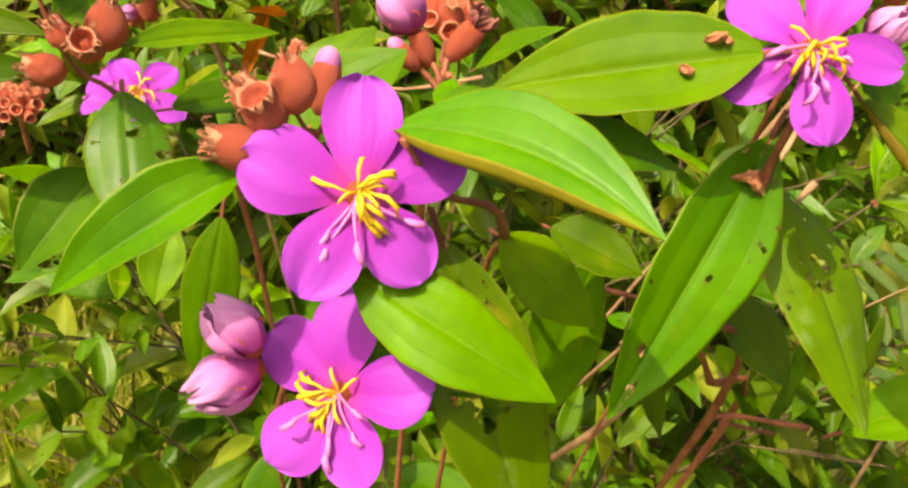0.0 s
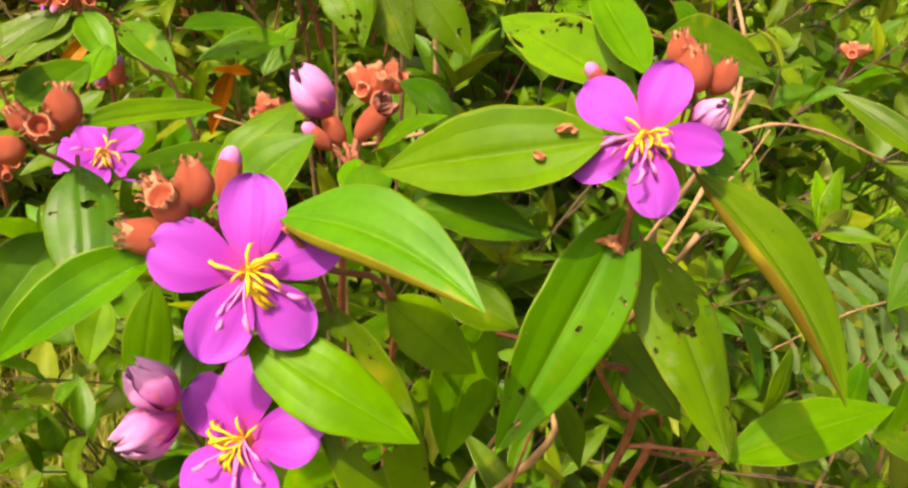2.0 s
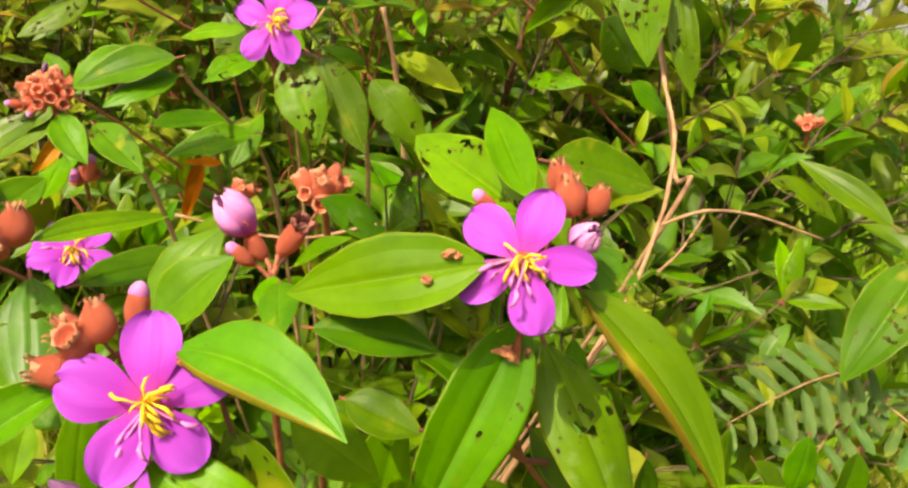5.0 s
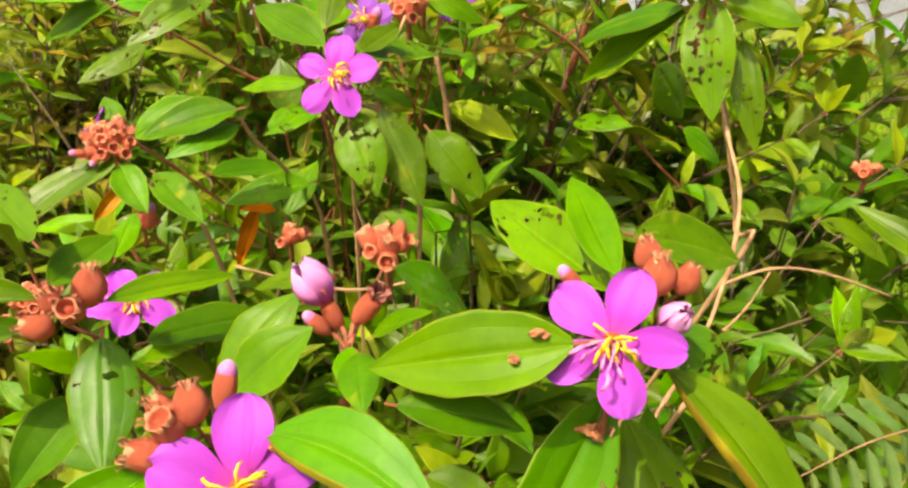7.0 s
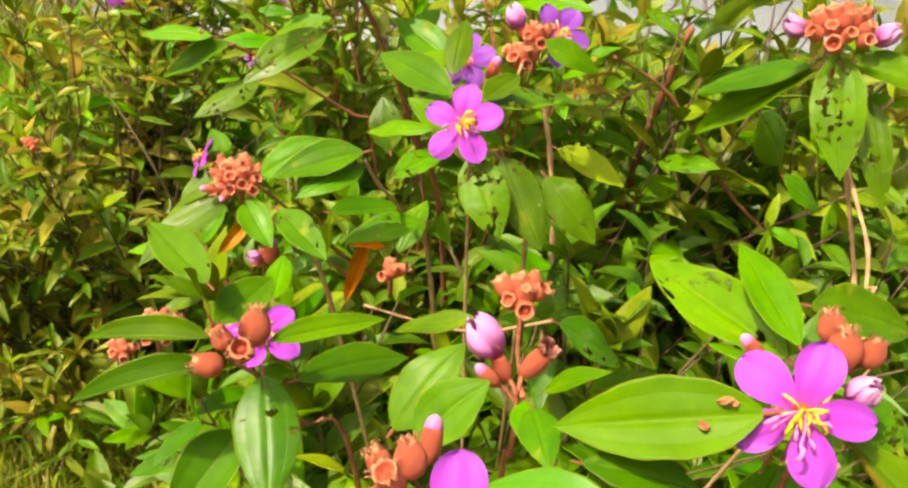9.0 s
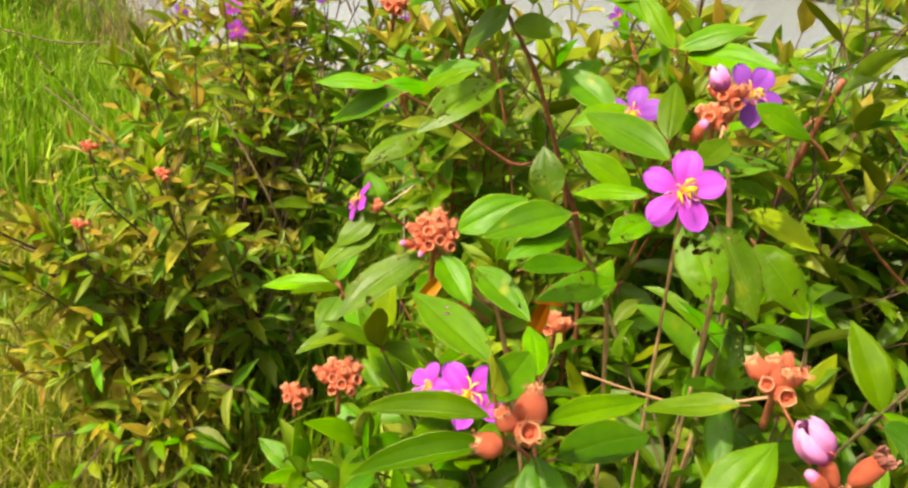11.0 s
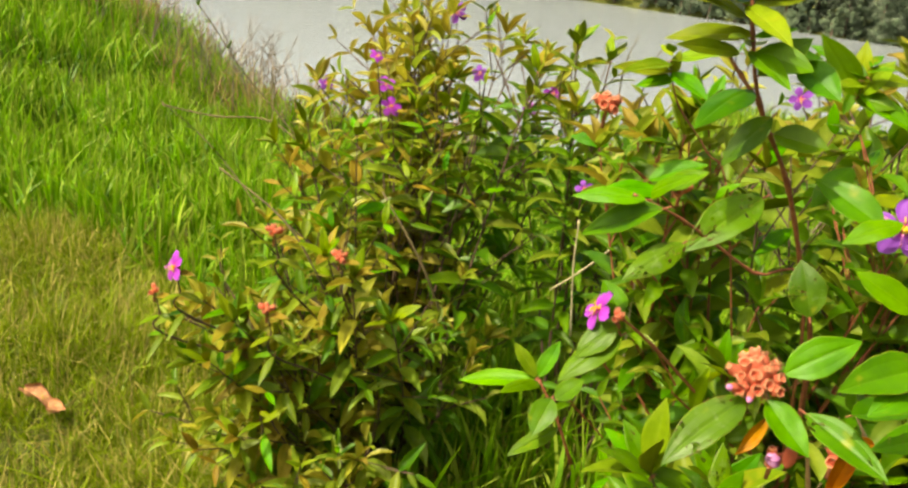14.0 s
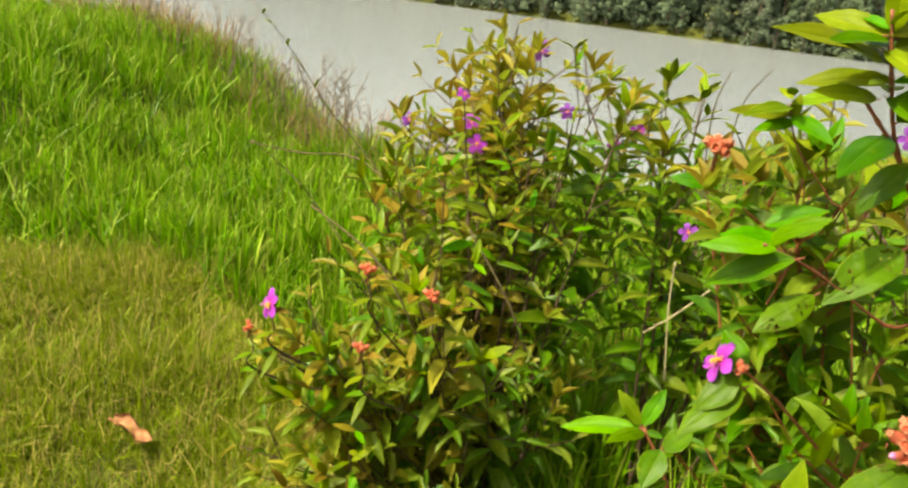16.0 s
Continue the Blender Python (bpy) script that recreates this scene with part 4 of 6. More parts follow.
def stemmed(shrub, seed, lobes, root, length, mats, bark, label, kinds, singles, palette, slim=0.70, droop=0.5, open_from=0.32):
    """Arching stems from the root to the outside of egg-shaped lobes (centre, radii, stems): paired leaves all along, leafy side shoots, a tuft of young leaves at each end."""
    fo = Foliage(seed)
    rng = fo.rng
    for (cx, cy, cz), (rx, ry, rz), count in lobes:
        for _ in range(count):
            while True:
                d = Vector((rng.uniform(-1, 1), rng.uniform(-1, 1), rng.uniform(-0.7, 1)))
                if 0.3 < d.length < 1:
                    break
            d = d * (d.length ** -0.5)
            tip = Vector((cx + d.x * rx, cy + d.y * ry, max(0.08, cz + d.z * rz)))
            foot = Vector((root[0] + rng.uniform(-.10, .10), root[1] + rng.uniform(-.10, .10), 0.0))
            knee = foot.lerp(tip, 0.5) + Vector((rng.uniform(-.06, .06), rng.uniform(-.06, .06), 0.10 * tip.z))
            pts = [foot * (1 - t) ** 2 + knee * 2 * t * (1 - t) + tip * t * t for t in (k / 8 for k in range(9))]
            branch(shrub, pts, 0.0042 * (0.6 + 0.5 * tip.z), 0.0013, bark)
            run = (tip - foot).length
            nodes = max(4, int(run * (1 - open_from) / (length * 0.62)))
            turn = rng.uniform(0, 3)
            for k in range(nodes + 1):
                t = open_from + (1 - open_from) * k / nodes
                p = foot * (1 - t) ** 2 + knee * 2 * t * (1 - t) + tip * t * t
                axis = ((knee - foot) * (1 - t) + (tip - knee) * t).normalized()
                x, y = frame_on(axis)
                age = 1 - k / nodes
                for h in (0, 1):
                    a = turn + math.pi * h + rng.uniform(-0.3, 0.3)
                    r = x * math.cos(a) + y * math.sin(a)
                    if rng.random() < 0.85:
                        e = r + axis * (0.65 - 0.4 * age) + Vector((0, 0, -droop * rng.uniform(0.3, 1.3) * (0.35 + age)))
                        size = length * rng.uniform(0.75, 1.2) * (0.62 + 0.38 * min(1, 3 * age))
                        fo.add_leaf(p, e, Vector((rng.uniform(-.6, .5), rng.uniform(-.7, .4), 1)) - r * 0.3, size, size * slim * rng.uniform(0.36, 0.5), rng.choice(palette(p, age)))
                    if 0.15 < age < 0.85 and rng.random() < 0.30:
                        far = p + (r * 0.8 + axis * 0.8 + Vector((0, 0, 0.15))).normalized() * length * rng.uniform(1.0, 2.0)
                        fo.add_twig(p, far, 0.0018)
                        fo.shoot(far, p - far, rng.choice((2, 2, 3)), length * rng.uniform(0.65, 0.9), palette(far, 0.3), 0.9, droop, slim)
                turn += math.pi / 2 + rng.uniform(-0.2, 0.2)
            x, y = frame_on(tip - knee)
            up = (tip - knee).normalized()
            for k in range(rng.choice((3, 4, 5))):
                a = k * 1.7 + turn
                e = (x * math.cos(a) + y * math.sin(a)) * rng.uniform(0.4, 0.9) + up * 0.8
                size = length * rng.uniform(0.4, 0.7)
                fo.add_leaf(tip, e, Vector((rng.uniform(-.5, .4), rng.uniform(-.7, .2), 1)), size, size * slim * 0.42, rng.choice(palette(tip, 0.0)))
    fo.finish(shrub, mats, bark, label, kinds, singles)


# ---- the shrubs ----
front_shrub = thing("flowering_shrub", 0.12, 0.42, 0.0, "glossy green shrub with magenta flowers and russet fruits", "shrub", "flowering shrubs")
middle_shrub = thing("middle_shrub", 0.05, 0.80, 0.0, "leafy green shrub with insect-eaten leaves and fruit heads", "shrub", "flowering shrubs")
tall_shrub = thing("tall_shrub", 0.02, 1.25, 0.0, "tall shrub with red-brown stem and yellowish top leaves", "shrub", "flowering shrubs")
lake_bush = thing("lake_bush", -0.92, 1.95, 0.0, "dense yellow-green bush with small magenta flowers by the lake", "bush", "flowering shrubs")

# front shrub: branches, leaves, flowers, fruits
branch(front_shrub, [(0.128, 0.245, 1.203), (0.129, 0.250, 1.173), (0.140, 0.270, 1.102), (0.191, 0.320, 1.000), (0.155, 0.398, 0.500), (0.120, 0.450, 0.000)], 0.0013, 0.0023)
branch(front_shrub, [(0.140, 0.270, 1.102), (0.125, 0.280, 1.095), (0.088, 0.300, 1.086)], 0.0009, 0.0014)
branch(front_shrub, [(0.191, 0.320, 1.000), (0.204, 0.320, 1.004), (0.253, 0.330, 0.994)], 0.0012, 0.0015)
branch(front_shrub, [(0.003, 0.190, 1.192), (0.017, 0.200, 1.173), (0.040, 0.220, 1.152), (0.050, 0.300, 1.033), (0.085, 0.390, 0.517), (0.120, 0.450, 0.000)], 0.0009, 0.0019)
branch(front_shrub, [(0.016, 0.302, 1.168), (0.017, 0.298, 1.158), (0.018, 0.295, 1.136), (0.020, 0.310, 1.075), (0.070, 0.394, 0.537), (0.120, 0.450, 0.000)], 0.0011, 0.0019)
branch(front_shrub, [(0.010, 0.308, 1.173), (0.015, 0.302, 1.168), (0.017, 0.296, 1.156)], 0.0013, 0.0015)
branch(front_shrub, [(0.017, 0.308, 1.174), (0.016, 0.301, 1.167)], 0.0014, 0.0015)
branch(front_shrub, [(0.005, 0.303, 1.171), (0.010, 0.303, 1.168), (0.015, 0.301, 1.164)], 0.0011, 0.0013)
branch(front_shrub, [(0.022, 0.452, 1.138), (0.018, 0.370, 1.152), (0.018, 0.290, 1.174)], 0.0011, 0.0011)
branch(front_shrub, [(-0.031, 0.200, 1.172), (-0.021, 0.200, 1.185), (-0.017, 0.210, 1.160)], 0.0006, 0.0009)
branch(front_shrub, [(-0.026, 0.200, 1.190), (-0.021, 0.200, 1.183)], 0.0006, 0.0007)
branch(front_shrub, [(-0.017, 0.200, 1.194), (-0.020, 0.200, 1.181)], 0.0006, 0.0007)
branch(front_shrub, [(-0.006, 0.190, 1.147), (-0.011, 0.200, 1.121), (-0.025, 0.220, 1.065), (-0.022, 0.300, 0.901), (0.049, 0.390, 0.451), (0.120, 0.450, 0.000)], 0.0007, 0.0014)
branch(front_shrub, [(0.138, 0.275, 1.239), (0.150, 0.280, 1.226), (0.151, 0.285, 1.206), (0.137, 0.280, 1.195), (0.128, 0.382, 0.598), (0.120, 0.450, 0.000)], 0.0007, 0.0009)
branch(front_shrub, [(0.152, 0.262, 1.236), (0.146, 0.265, 1.228)], 0.0006, 0.0007)
branch(front_shrub, [(0.138, 0.270, 1.160), (0.148, 0.300, 1.084), (0.188, 0.330, 1.017), (0.225, 0.360, 0.956), (0.173, 0.414, 0.478), (0.120, 0.450, 0.000)], 0.0013, 0.0024)
branch(front_shrub, [(0.135, 0.310, 1.071), (0.149, 0.300, 1.079)], 0.0011, 0.0012)
branch(front_shrub, [(0.188, 0.330, 1.017), (0.216, 0.350, 1.006)], 0.0012, 0.0015)
branch(front_shrub, [(0.265, 0.370, 0.951), (0.223, 0.360, 0.963)], 0.0012, 0.0016)
branch(front_shrub, [(-0.152, 0.350, 1.137), (-0.145, 0.360, 1.119), (-0.130, 0.365, 1.108), (-0.110, 0.400, 1.055), (-0.071, 0.420, 0.999), (0.024, 0.438, 0.499), (0.120, 0.450, 0.000)], 0.0011, 0.0018)
branch(front_shrub, [(-0.159, 0.350, 1.160), (-0.152, 0.352, 1.135)], 0.0009, 0.0011)
leaf(front_shrub, (-0.036, 0.190, 1.176), (-0.078, 0.165, 1.145), 0.020, (-0.210, -0.613, 0.762), "fold")
leaf(front_shrub, (0.001, 0.197, 1.192), (0.064, 0.153, 1.195), 0.029, (-0.362, -0.466, 0.807), "roll")
leaf(front_shrub, (-0.004, 0.180, 1.155), (0.054, 0.160, 1.138), 0.025, (0.009, -0.631, 0.776), "lime")
leaf(front_shrub, (0.019, 0.200, 1.157), (0.065, 0.165, 1.068), 0.033, (0.071, -0.915, 0.397), "eaten")
leaf(front_shrub, (-0.011, 0.200, 1.118), (0.050, 0.190, 1.112), 0.020, (0.002, -0.449, 0.893), "lime")
leaf(front_shrub, (-0.029, 0.270, 1.154), (0.001, 0.285, 1.183), 0.028, (-0.311, -0.670, 0.674), "lime")
leaf(front_shrub, (-0.042, 0.300, 1.136), (-0.013, 0.330, 1.175), 0.030, (-0.208, -0.694, 0.689), "flat")
leaf(front_shrub, (0.107, 0.240, 1.217), (0.029, 0.254, 1.185), 0.034, (-0.378, -0.676, 0.633), "lime")
leaf(front_shrub, (0.148, 0.280, 1.158), (0.193, 0.220, 1.089), 0.037, (0.170, -0.688, 0.705), "eaten")
leaf(front_shrub, (0.131, 0.260, 1.183), (0.091, 0.212, 1.087), 0.038, (0.10, -0.87, 0.42), "spot")
leaf(front_shrub, (0.150, 0.250, 1.205), (0.214, 0.200, 1.142), 0.029, (0.164, -0.684, 0.711), "roll")
leaf(front_shrub, (0.152, 0.265, 1.217), (0.176, 0.250, 1.199), 0.021, (-0.078, -0.819, 0.568), "spot")
leaf(front_shrub, (0.126, 0.280, 1.223), (0.076, 0.360, 1.225), 0.030, (-0.519, -0.344, 0.782), "spot")
leaf(front_shrub, (0.125, 0.270, 1.235), (0.109, 0.330, 1.254), 0.019, (-0.402, -0.373, 0.836), "lime")
leaf(front_shrub, (0.134, 0.290, 1.245), (0.186, 0.300, 1.235), 0.027, (0.262, -0.533, 0.804), "spot")
leaf(front_shrub, (0.224, 0.270, 1.047), (0.311, 0.290, 1.077), 0.030, (-0.212, -0.402, 0.891), "lime")
leaf(front_shrub, (0.043, 0.240, 1.179), (0.096, 0.240, 1.174), 0.021, (0.085, -0.401, 0.912), "flat")
leaf(front_shrub, (0.064, 0.270, 1.161), (0.096, 0.260, 1.161), 0.019, (-0.136, -0.497, 0.857), "eaten")
leaf(front_shrub, (0.039, 0.220, 1.150), (0.077, 0.216, 1.124), 0.024, (0.393, -0.636, 0.664), "lime")
leaf(front_shrub, (0.059, 0.240, 1.145), (0.092, 0.230, 1.138), 0.021, (0.013, -0.508, 0.861), "flat")
leaf(front_shrub, (0.019, 0.285, 1.175), (0.021, 0.260, 1.167), 0.014, (-0.078, -0.329, 0.941), "lime")
leaf(front_shrub, (0.027, 0.290, 1.179), (0.053, 0.275, 1.204), 0.012, (-0.730, -0.191, 0.656), "lime")
leaf(front_shrub, (0.022, 0.280, 1.175), (0.030, 0.240, 1.172), 0.019, (-0.330, -0.139, 0.934), "flat")
leaf(front_shrub, (0.033, 0.330, 1.195), (0.073, 0.350, 1.165), 0.023, (0.659, -0.333, 0.674), "eaten")
leaf(front_shrub, (-0.008, 0.420, 1.142), (-0.061, 0.440, 1.112), 0.017, (-0.552, -0.351, 0.756), "flat")
leaf(front_shrub, (-0.062, 0.215, 1.138), (-0.063, 0.200, 1.119), 0.014, (0.002, -0.774, 0.633), "flat")
leaf(front_shrub, (-0.055, 0.250, 1.122), (-0.059, 0.240, 1.050), 0.021, (-0.075, -0.987, 0.141), "flat")
leaf(front_shrub, (-0.016, 0.220, 1.109), (-0.017, 0.200, 1.101), 0.011, (-0.087, -0.387, 0.918), "lime")
leaf(front_shrub, (0.155, 0.300, 1.092), (0.197, 0.280, 1.059), 0.027, (0.173, -0.728, 0.664), "flat")
leaf(front_shrub, (0.084, 0.260, 1.123), (0.077, 0.250, 1.044), 0.029, (-0.354, -0.923, 0.150), "flat")
leaf(front_shrub, (0.135, 0.310, 1.106), (0.129, 0.300, 1.058), 0.030, (0.789, -0.613, 0.033), "flat")
leaf(front_shrub, (0.174, 0.330, 1.132), (0.171, 0.310, 1.092), 0.028, (0.715, -0.647, 0.265), "flat")
leaf(front_shrub, (0.180, 0.350, 1.051), (0.166, 0.330, 1.006), 0.031, (0.625, -0.767, 0.142), "flat")
leaf(front_shrub, (0.197, 0.360, 1.017), (0.234, 0.340, 0.977), 0.036, (0.625, -0.299, 0.721), "flat")
leaf(front_shrub, (0.219, 0.360, 1.048), (0.215, 0.340, 1.009), 0.028, (0.697, -0.671, 0.252), "flat")
leaf(front_shrub, (0.252, 0.370, 1.022), (0.243, 0.350, 0.968), 0.036, (0.697, -0.703, 0.140), "flat")
leaf(front_shrub, (0.146, 0.340, 1.018), (0.171, 0.320, 0.978), 0.031, (0.714, -0.343, 0.610), "flat")
leaf(front_shrub, (0.264, 0.380, 1.058), (0.282, 0.360, 1.020), 0.029, (0.718, -0.423, 0.553), "flat")
leaf(front_shrub, (0.315, 0.400, 1.031), (0.303, 0.380, 0.984), 0.032, (0.628, -0.761, 0.164), "flat")
leaf(front_shrub, (0.096, 0.290, 1.066), (0.081, 0.280, 1.016), 0.033, (0.733, -0.676, -0.078), "flat")
leaf(front_shrub, (0.049, 0.270, 1.065), (0.066, 0.260, 1.030), 0.025, (0.788, -0.370, 0.492), "flat")
leaf(front_shrub, (0.355, 0.420, 0.989), (0.391, 0.400, 0.944), 0.038, (0.657, -0.339, 0.674), "flat")
leaf(front_shrub, (0.414, 0.460, 0.987), (0.401, 0.440, 0.937), 0.035, (0.306, -0.910, 0.280), "flat")
leaf(front_shrub, (0.474, 0.480, 0.961), (0.461, 0.460, 0.907), 0.037, (0.309, -0.914, 0.264), "flat")
leaf(front_shrub, (0.452, 0.460, 0.919), (0.496, 0.440, 0.912), 0.030, (0.049, -0.224, 0.973), "flat")
flower(front_shrub, (-0.006, 0.186, 1.176), (0.024, -0.820, 0.572), (-0.190, 0.558, 0.808), 0.057, "magenta", 4.2, 1.0)
flower(front_shrub, (-0.003, 0.178, 1.114), (-0.411, -0.765, 0.496), (0.065, 0.518, 0.853), 0.056, "magenta", 1.9, 1.0)
flower(front_shrub, (0.122, 0.241, 1.220), (-0.224, -0.796, 0.562), (0.285, 0.498, 0.819), 0.057, "magenta", 4.0, 0.84)
fruit_cluster(front_shrub, (0.020, 0.455, 1.147), 7, 0.017, 0.0135)
single_ball(front_shrub, (-0.027, 0.200, 1.197), (-0.274, 0.381, 0.883), 0.0126)
single_urn(front_shrub, (-0.033, 0.195, 1.191), (-0.360, -0.467, 0.808), 0.0125)
single_urn(front_shrub, (-0.039, 0.190, 1.182), (-0.956, -0.255, 0.142), 0.0125)
single_urn(front_shrub, (-0.039, 0.205, 1.190), (-0.703, 0.279, 0.654), 0.0099)
single_bud(front_shrub, (-0.021, 0.222, 1.191), (0.027, 0.391, 0.920), 0.0100)
single_ball(front_shrub, (0.136, 0.270, 1.245), (-0.343, 0.243, 0.907), 0.0122)
single_ball(front_shrub, (0.139, 0.260, 1.241), (-0.135, 0.176, 0.975), 0.0140)
single_ball(front_shrub, (0.151, 0.262, 1.240), (0.316, 0.219, 0.923), 0.0111)
single_wilt(front_shrub, (0.146, 0.249, 1.229), (0.40, -0.55, 0.73), 0.0150)
single_bud(front_shrub, (0.107, 0.270, 1.230), (-0.740, 0.147, 0.657), 0.0075)
single_wilt(front_shrub, (-0.004, 0.310, 1.191), (-0.60, -0.05, 0.80), 0.0230)
single_fruit(front_shrub, (0.006, 0.308, 1.178), (-0.52, 0.0, 0.85), 0.0098)
single_bud(front_shrub, (0.000, 0.302, 1.175), (-0.76, -0.10, 0.64), 0.0084)
single_spent(front_shrub, (0.023, 0.308, 1.184), (0.48, -0.05, 0.87), 0.0118)
single_wilt(front_shrub, (-0.035, 0.182, 1.129), (-0.746, 0.163, 0.645), 0.0188)
single_wilt(front_shrub, (-0.036, 0.180, 1.111), (-0.833, -0.453, -0.318), 0.0211)

# middle shrub: branches, leaves, flowers, fruits
branch(middle_shrub, [(0.250, 0.630, 1.301), (0.261, 0.610, 1.251), (0.262, 0.570, 1.225), (0.268, 0.530, 1.194), (0.264, 0.500, 1.160), (0.260, 0.490, 1.137), (0.249, 0.470, 1.104), (0.228, 0.450, 1.061), (0.191, 0.420, 1.002), (0.145, 0.678, 0.501), (0.100, 0.850, 0.000)], 0.0014, 0.0016)
branch(middle_shrub, [(0.260, 0.490, 1.137), (0.294, 0.500, 1.149), (0.342, 0.520, 1.143), (0.419, 0.550, 1.118)], 0.0012, 0.0009)
branch(middle_shrub, [(0.266, 0.480, 1.105), (0.286, 0.500, 1.116), (0.304, 0.520, 1.138)], 0.0010, 0.0006)
branch(middle_shrub, [(0.194, 0.330, 1.140), (0.179, 0.340, 1.082), (0.170, 0.350, 1.048), (0.158, 0.360, 0.992), (0.158, 0.380, 0.922), (0.129, 0.662, 0.461), (0.100, 0.850, 0.000)], 0.0014, 0.0029)
branch(middle_shrub, [(0.146, 0.360, 1.012), (0.158, 0.360, 0.992)], 0.0011, 0.0013)
branch(middle_shrub, [(0.571, 0.600, 0.941), (0.568, 0.600, 0.882), (0.602, 0.600, 0.755)], 0.0014, 0.0022)
branch(middle_shrub, [(0.031, 0.850, 1.199), (0.051, 0.850, 1.137), (0.074, 0.850, 1.034), (0.088, 0.880, 0.929), (0.094, 0.862, 0.465), (0.100, 0.850, 0.000)], 0.0025, 0.0036)
branch(middle_shrub, [(-0.243, 0.672, 1.108), (-0.228, 0.676, 1.090), (-0.194, 0.690, 1.050), (-0.160, 0.720, 0.981), (-0.030, 0.798, 0.491), (0.100, 0.850, 0.000)], 0.0015, 0.0024)
branch(middle_shrub, [(-0.042, 0.630, 1.205), (-0.026, 0.640, 1.190), (-0.001, 0.660, 1.172), (0.037, 0.750, 1.056), (0.068, 0.810, 0.528), (0.100, 0.850, 0.000)], 0.0015, 0.0024)
branch(middle_shrub, [(-0.125, 0.645, 1.162), (-0.113, 0.660, 1.137), (-0.088, 0.700, 1.093), (-0.056, 0.760, 0.994), (0.022, 0.814, 0.497), (0.100, 0.850, 0.000)], 0.0015, 0.0025)
branch(middle_shrub, [(0.226, 0.600, 1.335), (0.238, 0.610, 1.314), (0.277, 0.620, 1.219), (0.302, 0.600, 1.138), (0.296, 0.580, 1.098), (0.198, 0.742, 0.549), (0.100, 0.850, 0.000)], 0.0017, 0.0022)
branch(middle_shrub, [(-0.000, 0.750, 1.249), (-0.007, 0.720, 1.227), (-0.022, 0.680, 1.201), (-0.034, 0.650, 1.186), (0.033, 0.770, 0.593), (0.100, 0.850, 0.000)], 0.0014, 0.0018)
branch(middle_shrub, [(0.058, 0.560, 1.079), (-0.012, 0.550, 1.061), (-0.096, 0.530, 1.080)], 0.0014, 0.0009)
leaf(middle_shrub, (-0.127, 0.360, 1.113), (-0.103, 0.300, 1.070), 0.037, (0.042, -0.573, 0.819), "worn")
leaf(middle_shrub, (-0.143, 0.370, 1.063), (-0.169, 0.330, 1.022), 0.036, (-0.062, -0.690, 0.721), "fold")
leaf(middle_shrub, (-0.125, 0.365, 1.135), (-0.064, 0.410, 1.137), 0.018, (0.217, -0.333, 0.918), "flat")
leaf(middle_shrub, (-0.112, 0.390, 1.095), (-0.049, 0.450, 1.088), 0.030, (0.295, -0.195, 0.935), "flat")
leaf(middle_shrub, (-0.158, 0.355, 1.136), (-0.233, 0.355, 1.121), 0.018, (-0.178, -0.420, 0.890), "fold")
leaf(middle_shrub, (-0.155, 0.350, 1.121), (-0.229, 0.330, 1.094), 0.019, (-0.188, -0.470, 0.862), "fold")
leaf(middle_shrub, (-0.164, 0.365, 1.166), (-0.222, 0.420, 1.172), 0.026, (-0.218, -0.339, 0.915), "spot")
leaf(middle_shrub, (-0.159, 0.350, 1.157), (-0.162, 0.325, 1.193), 0.022, (0.825, 0.425, 0.371), "olive")
leaf(middle_shrub, (-0.159, 0.370, 1.137), (-0.141, 0.420, 1.148), 0.027, (0.200, -0.274, 0.941), "flat")
leaf(middle_shrub, (-0.134, 0.400, 1.144), (-0.145, 0.460, 1.146), 0.017, (-0.088, -0.041, 0.995), "lime")
leaf(middle_shrub, (-0.057, 0.640, 1.235), (-0.131, 0.710, 1.246), 0.034, (-0.417, -0.550, 0.724), "flat")
leaf(middle_shrub, (-0.069, 0.630, 1.204), (-0.129, 0.660, 1.183), 0.019, (-0.483, -0.460, 0.745), "lime")
leaf(middle_shrub, (-0.029, 0.640, 1.227), (0.072, 0.800, 1.210), 0.046, (0.172, -0.003, 0.985), "spot")
leaf(middle_shrub, (-0.032, 0.620, 1.189), (0.003, 0.580, 1.132), 0.041, (-0.100, -0.838, 0.536), "eaten")
leaf(middle_shrub, (-0.005, 0.630, 1.190), (0.040, 0.600, 1.122), 0.038, (0.022, -0.908, 0.419), "worn")
leaf(middle_shrub, (0.037, 0.660, 1.169), (0.090, 0.640, 1.120), 0.039, (0.107, -0.871, 0.479), "eaten")
leaf(middle_shrub, (0.053, 0.780, 1.164), (0.125, 0.760, 1.141), 0.031, (0.041, -0.684, 0.729), "olive")
leaf(middle_shrub, (-0.059, 0.660, 1.247), (-0.057, 0.720, 1.287), 0.024, (-0.094, -0.547, 0.832), "flat")
leaf(middle_shrub, (-0.028, 0.660, 1.230), (-0.001, 0.700, 1.248), 0.025, (0.092, -0.456, 0.885), "flat")
leaf(middle_shrub, (0.017, 0.720, 1.279), (0.072, 0.720, 1.257), 0.028, (0.264, -0.721, 0.641), "lime")
leaf(middle_shrub, (-0.127, 0.640, 1.171), (-0.198, 0.610, 1.144), 0.035, (-0.054, -0.594, 0.803), "flat")
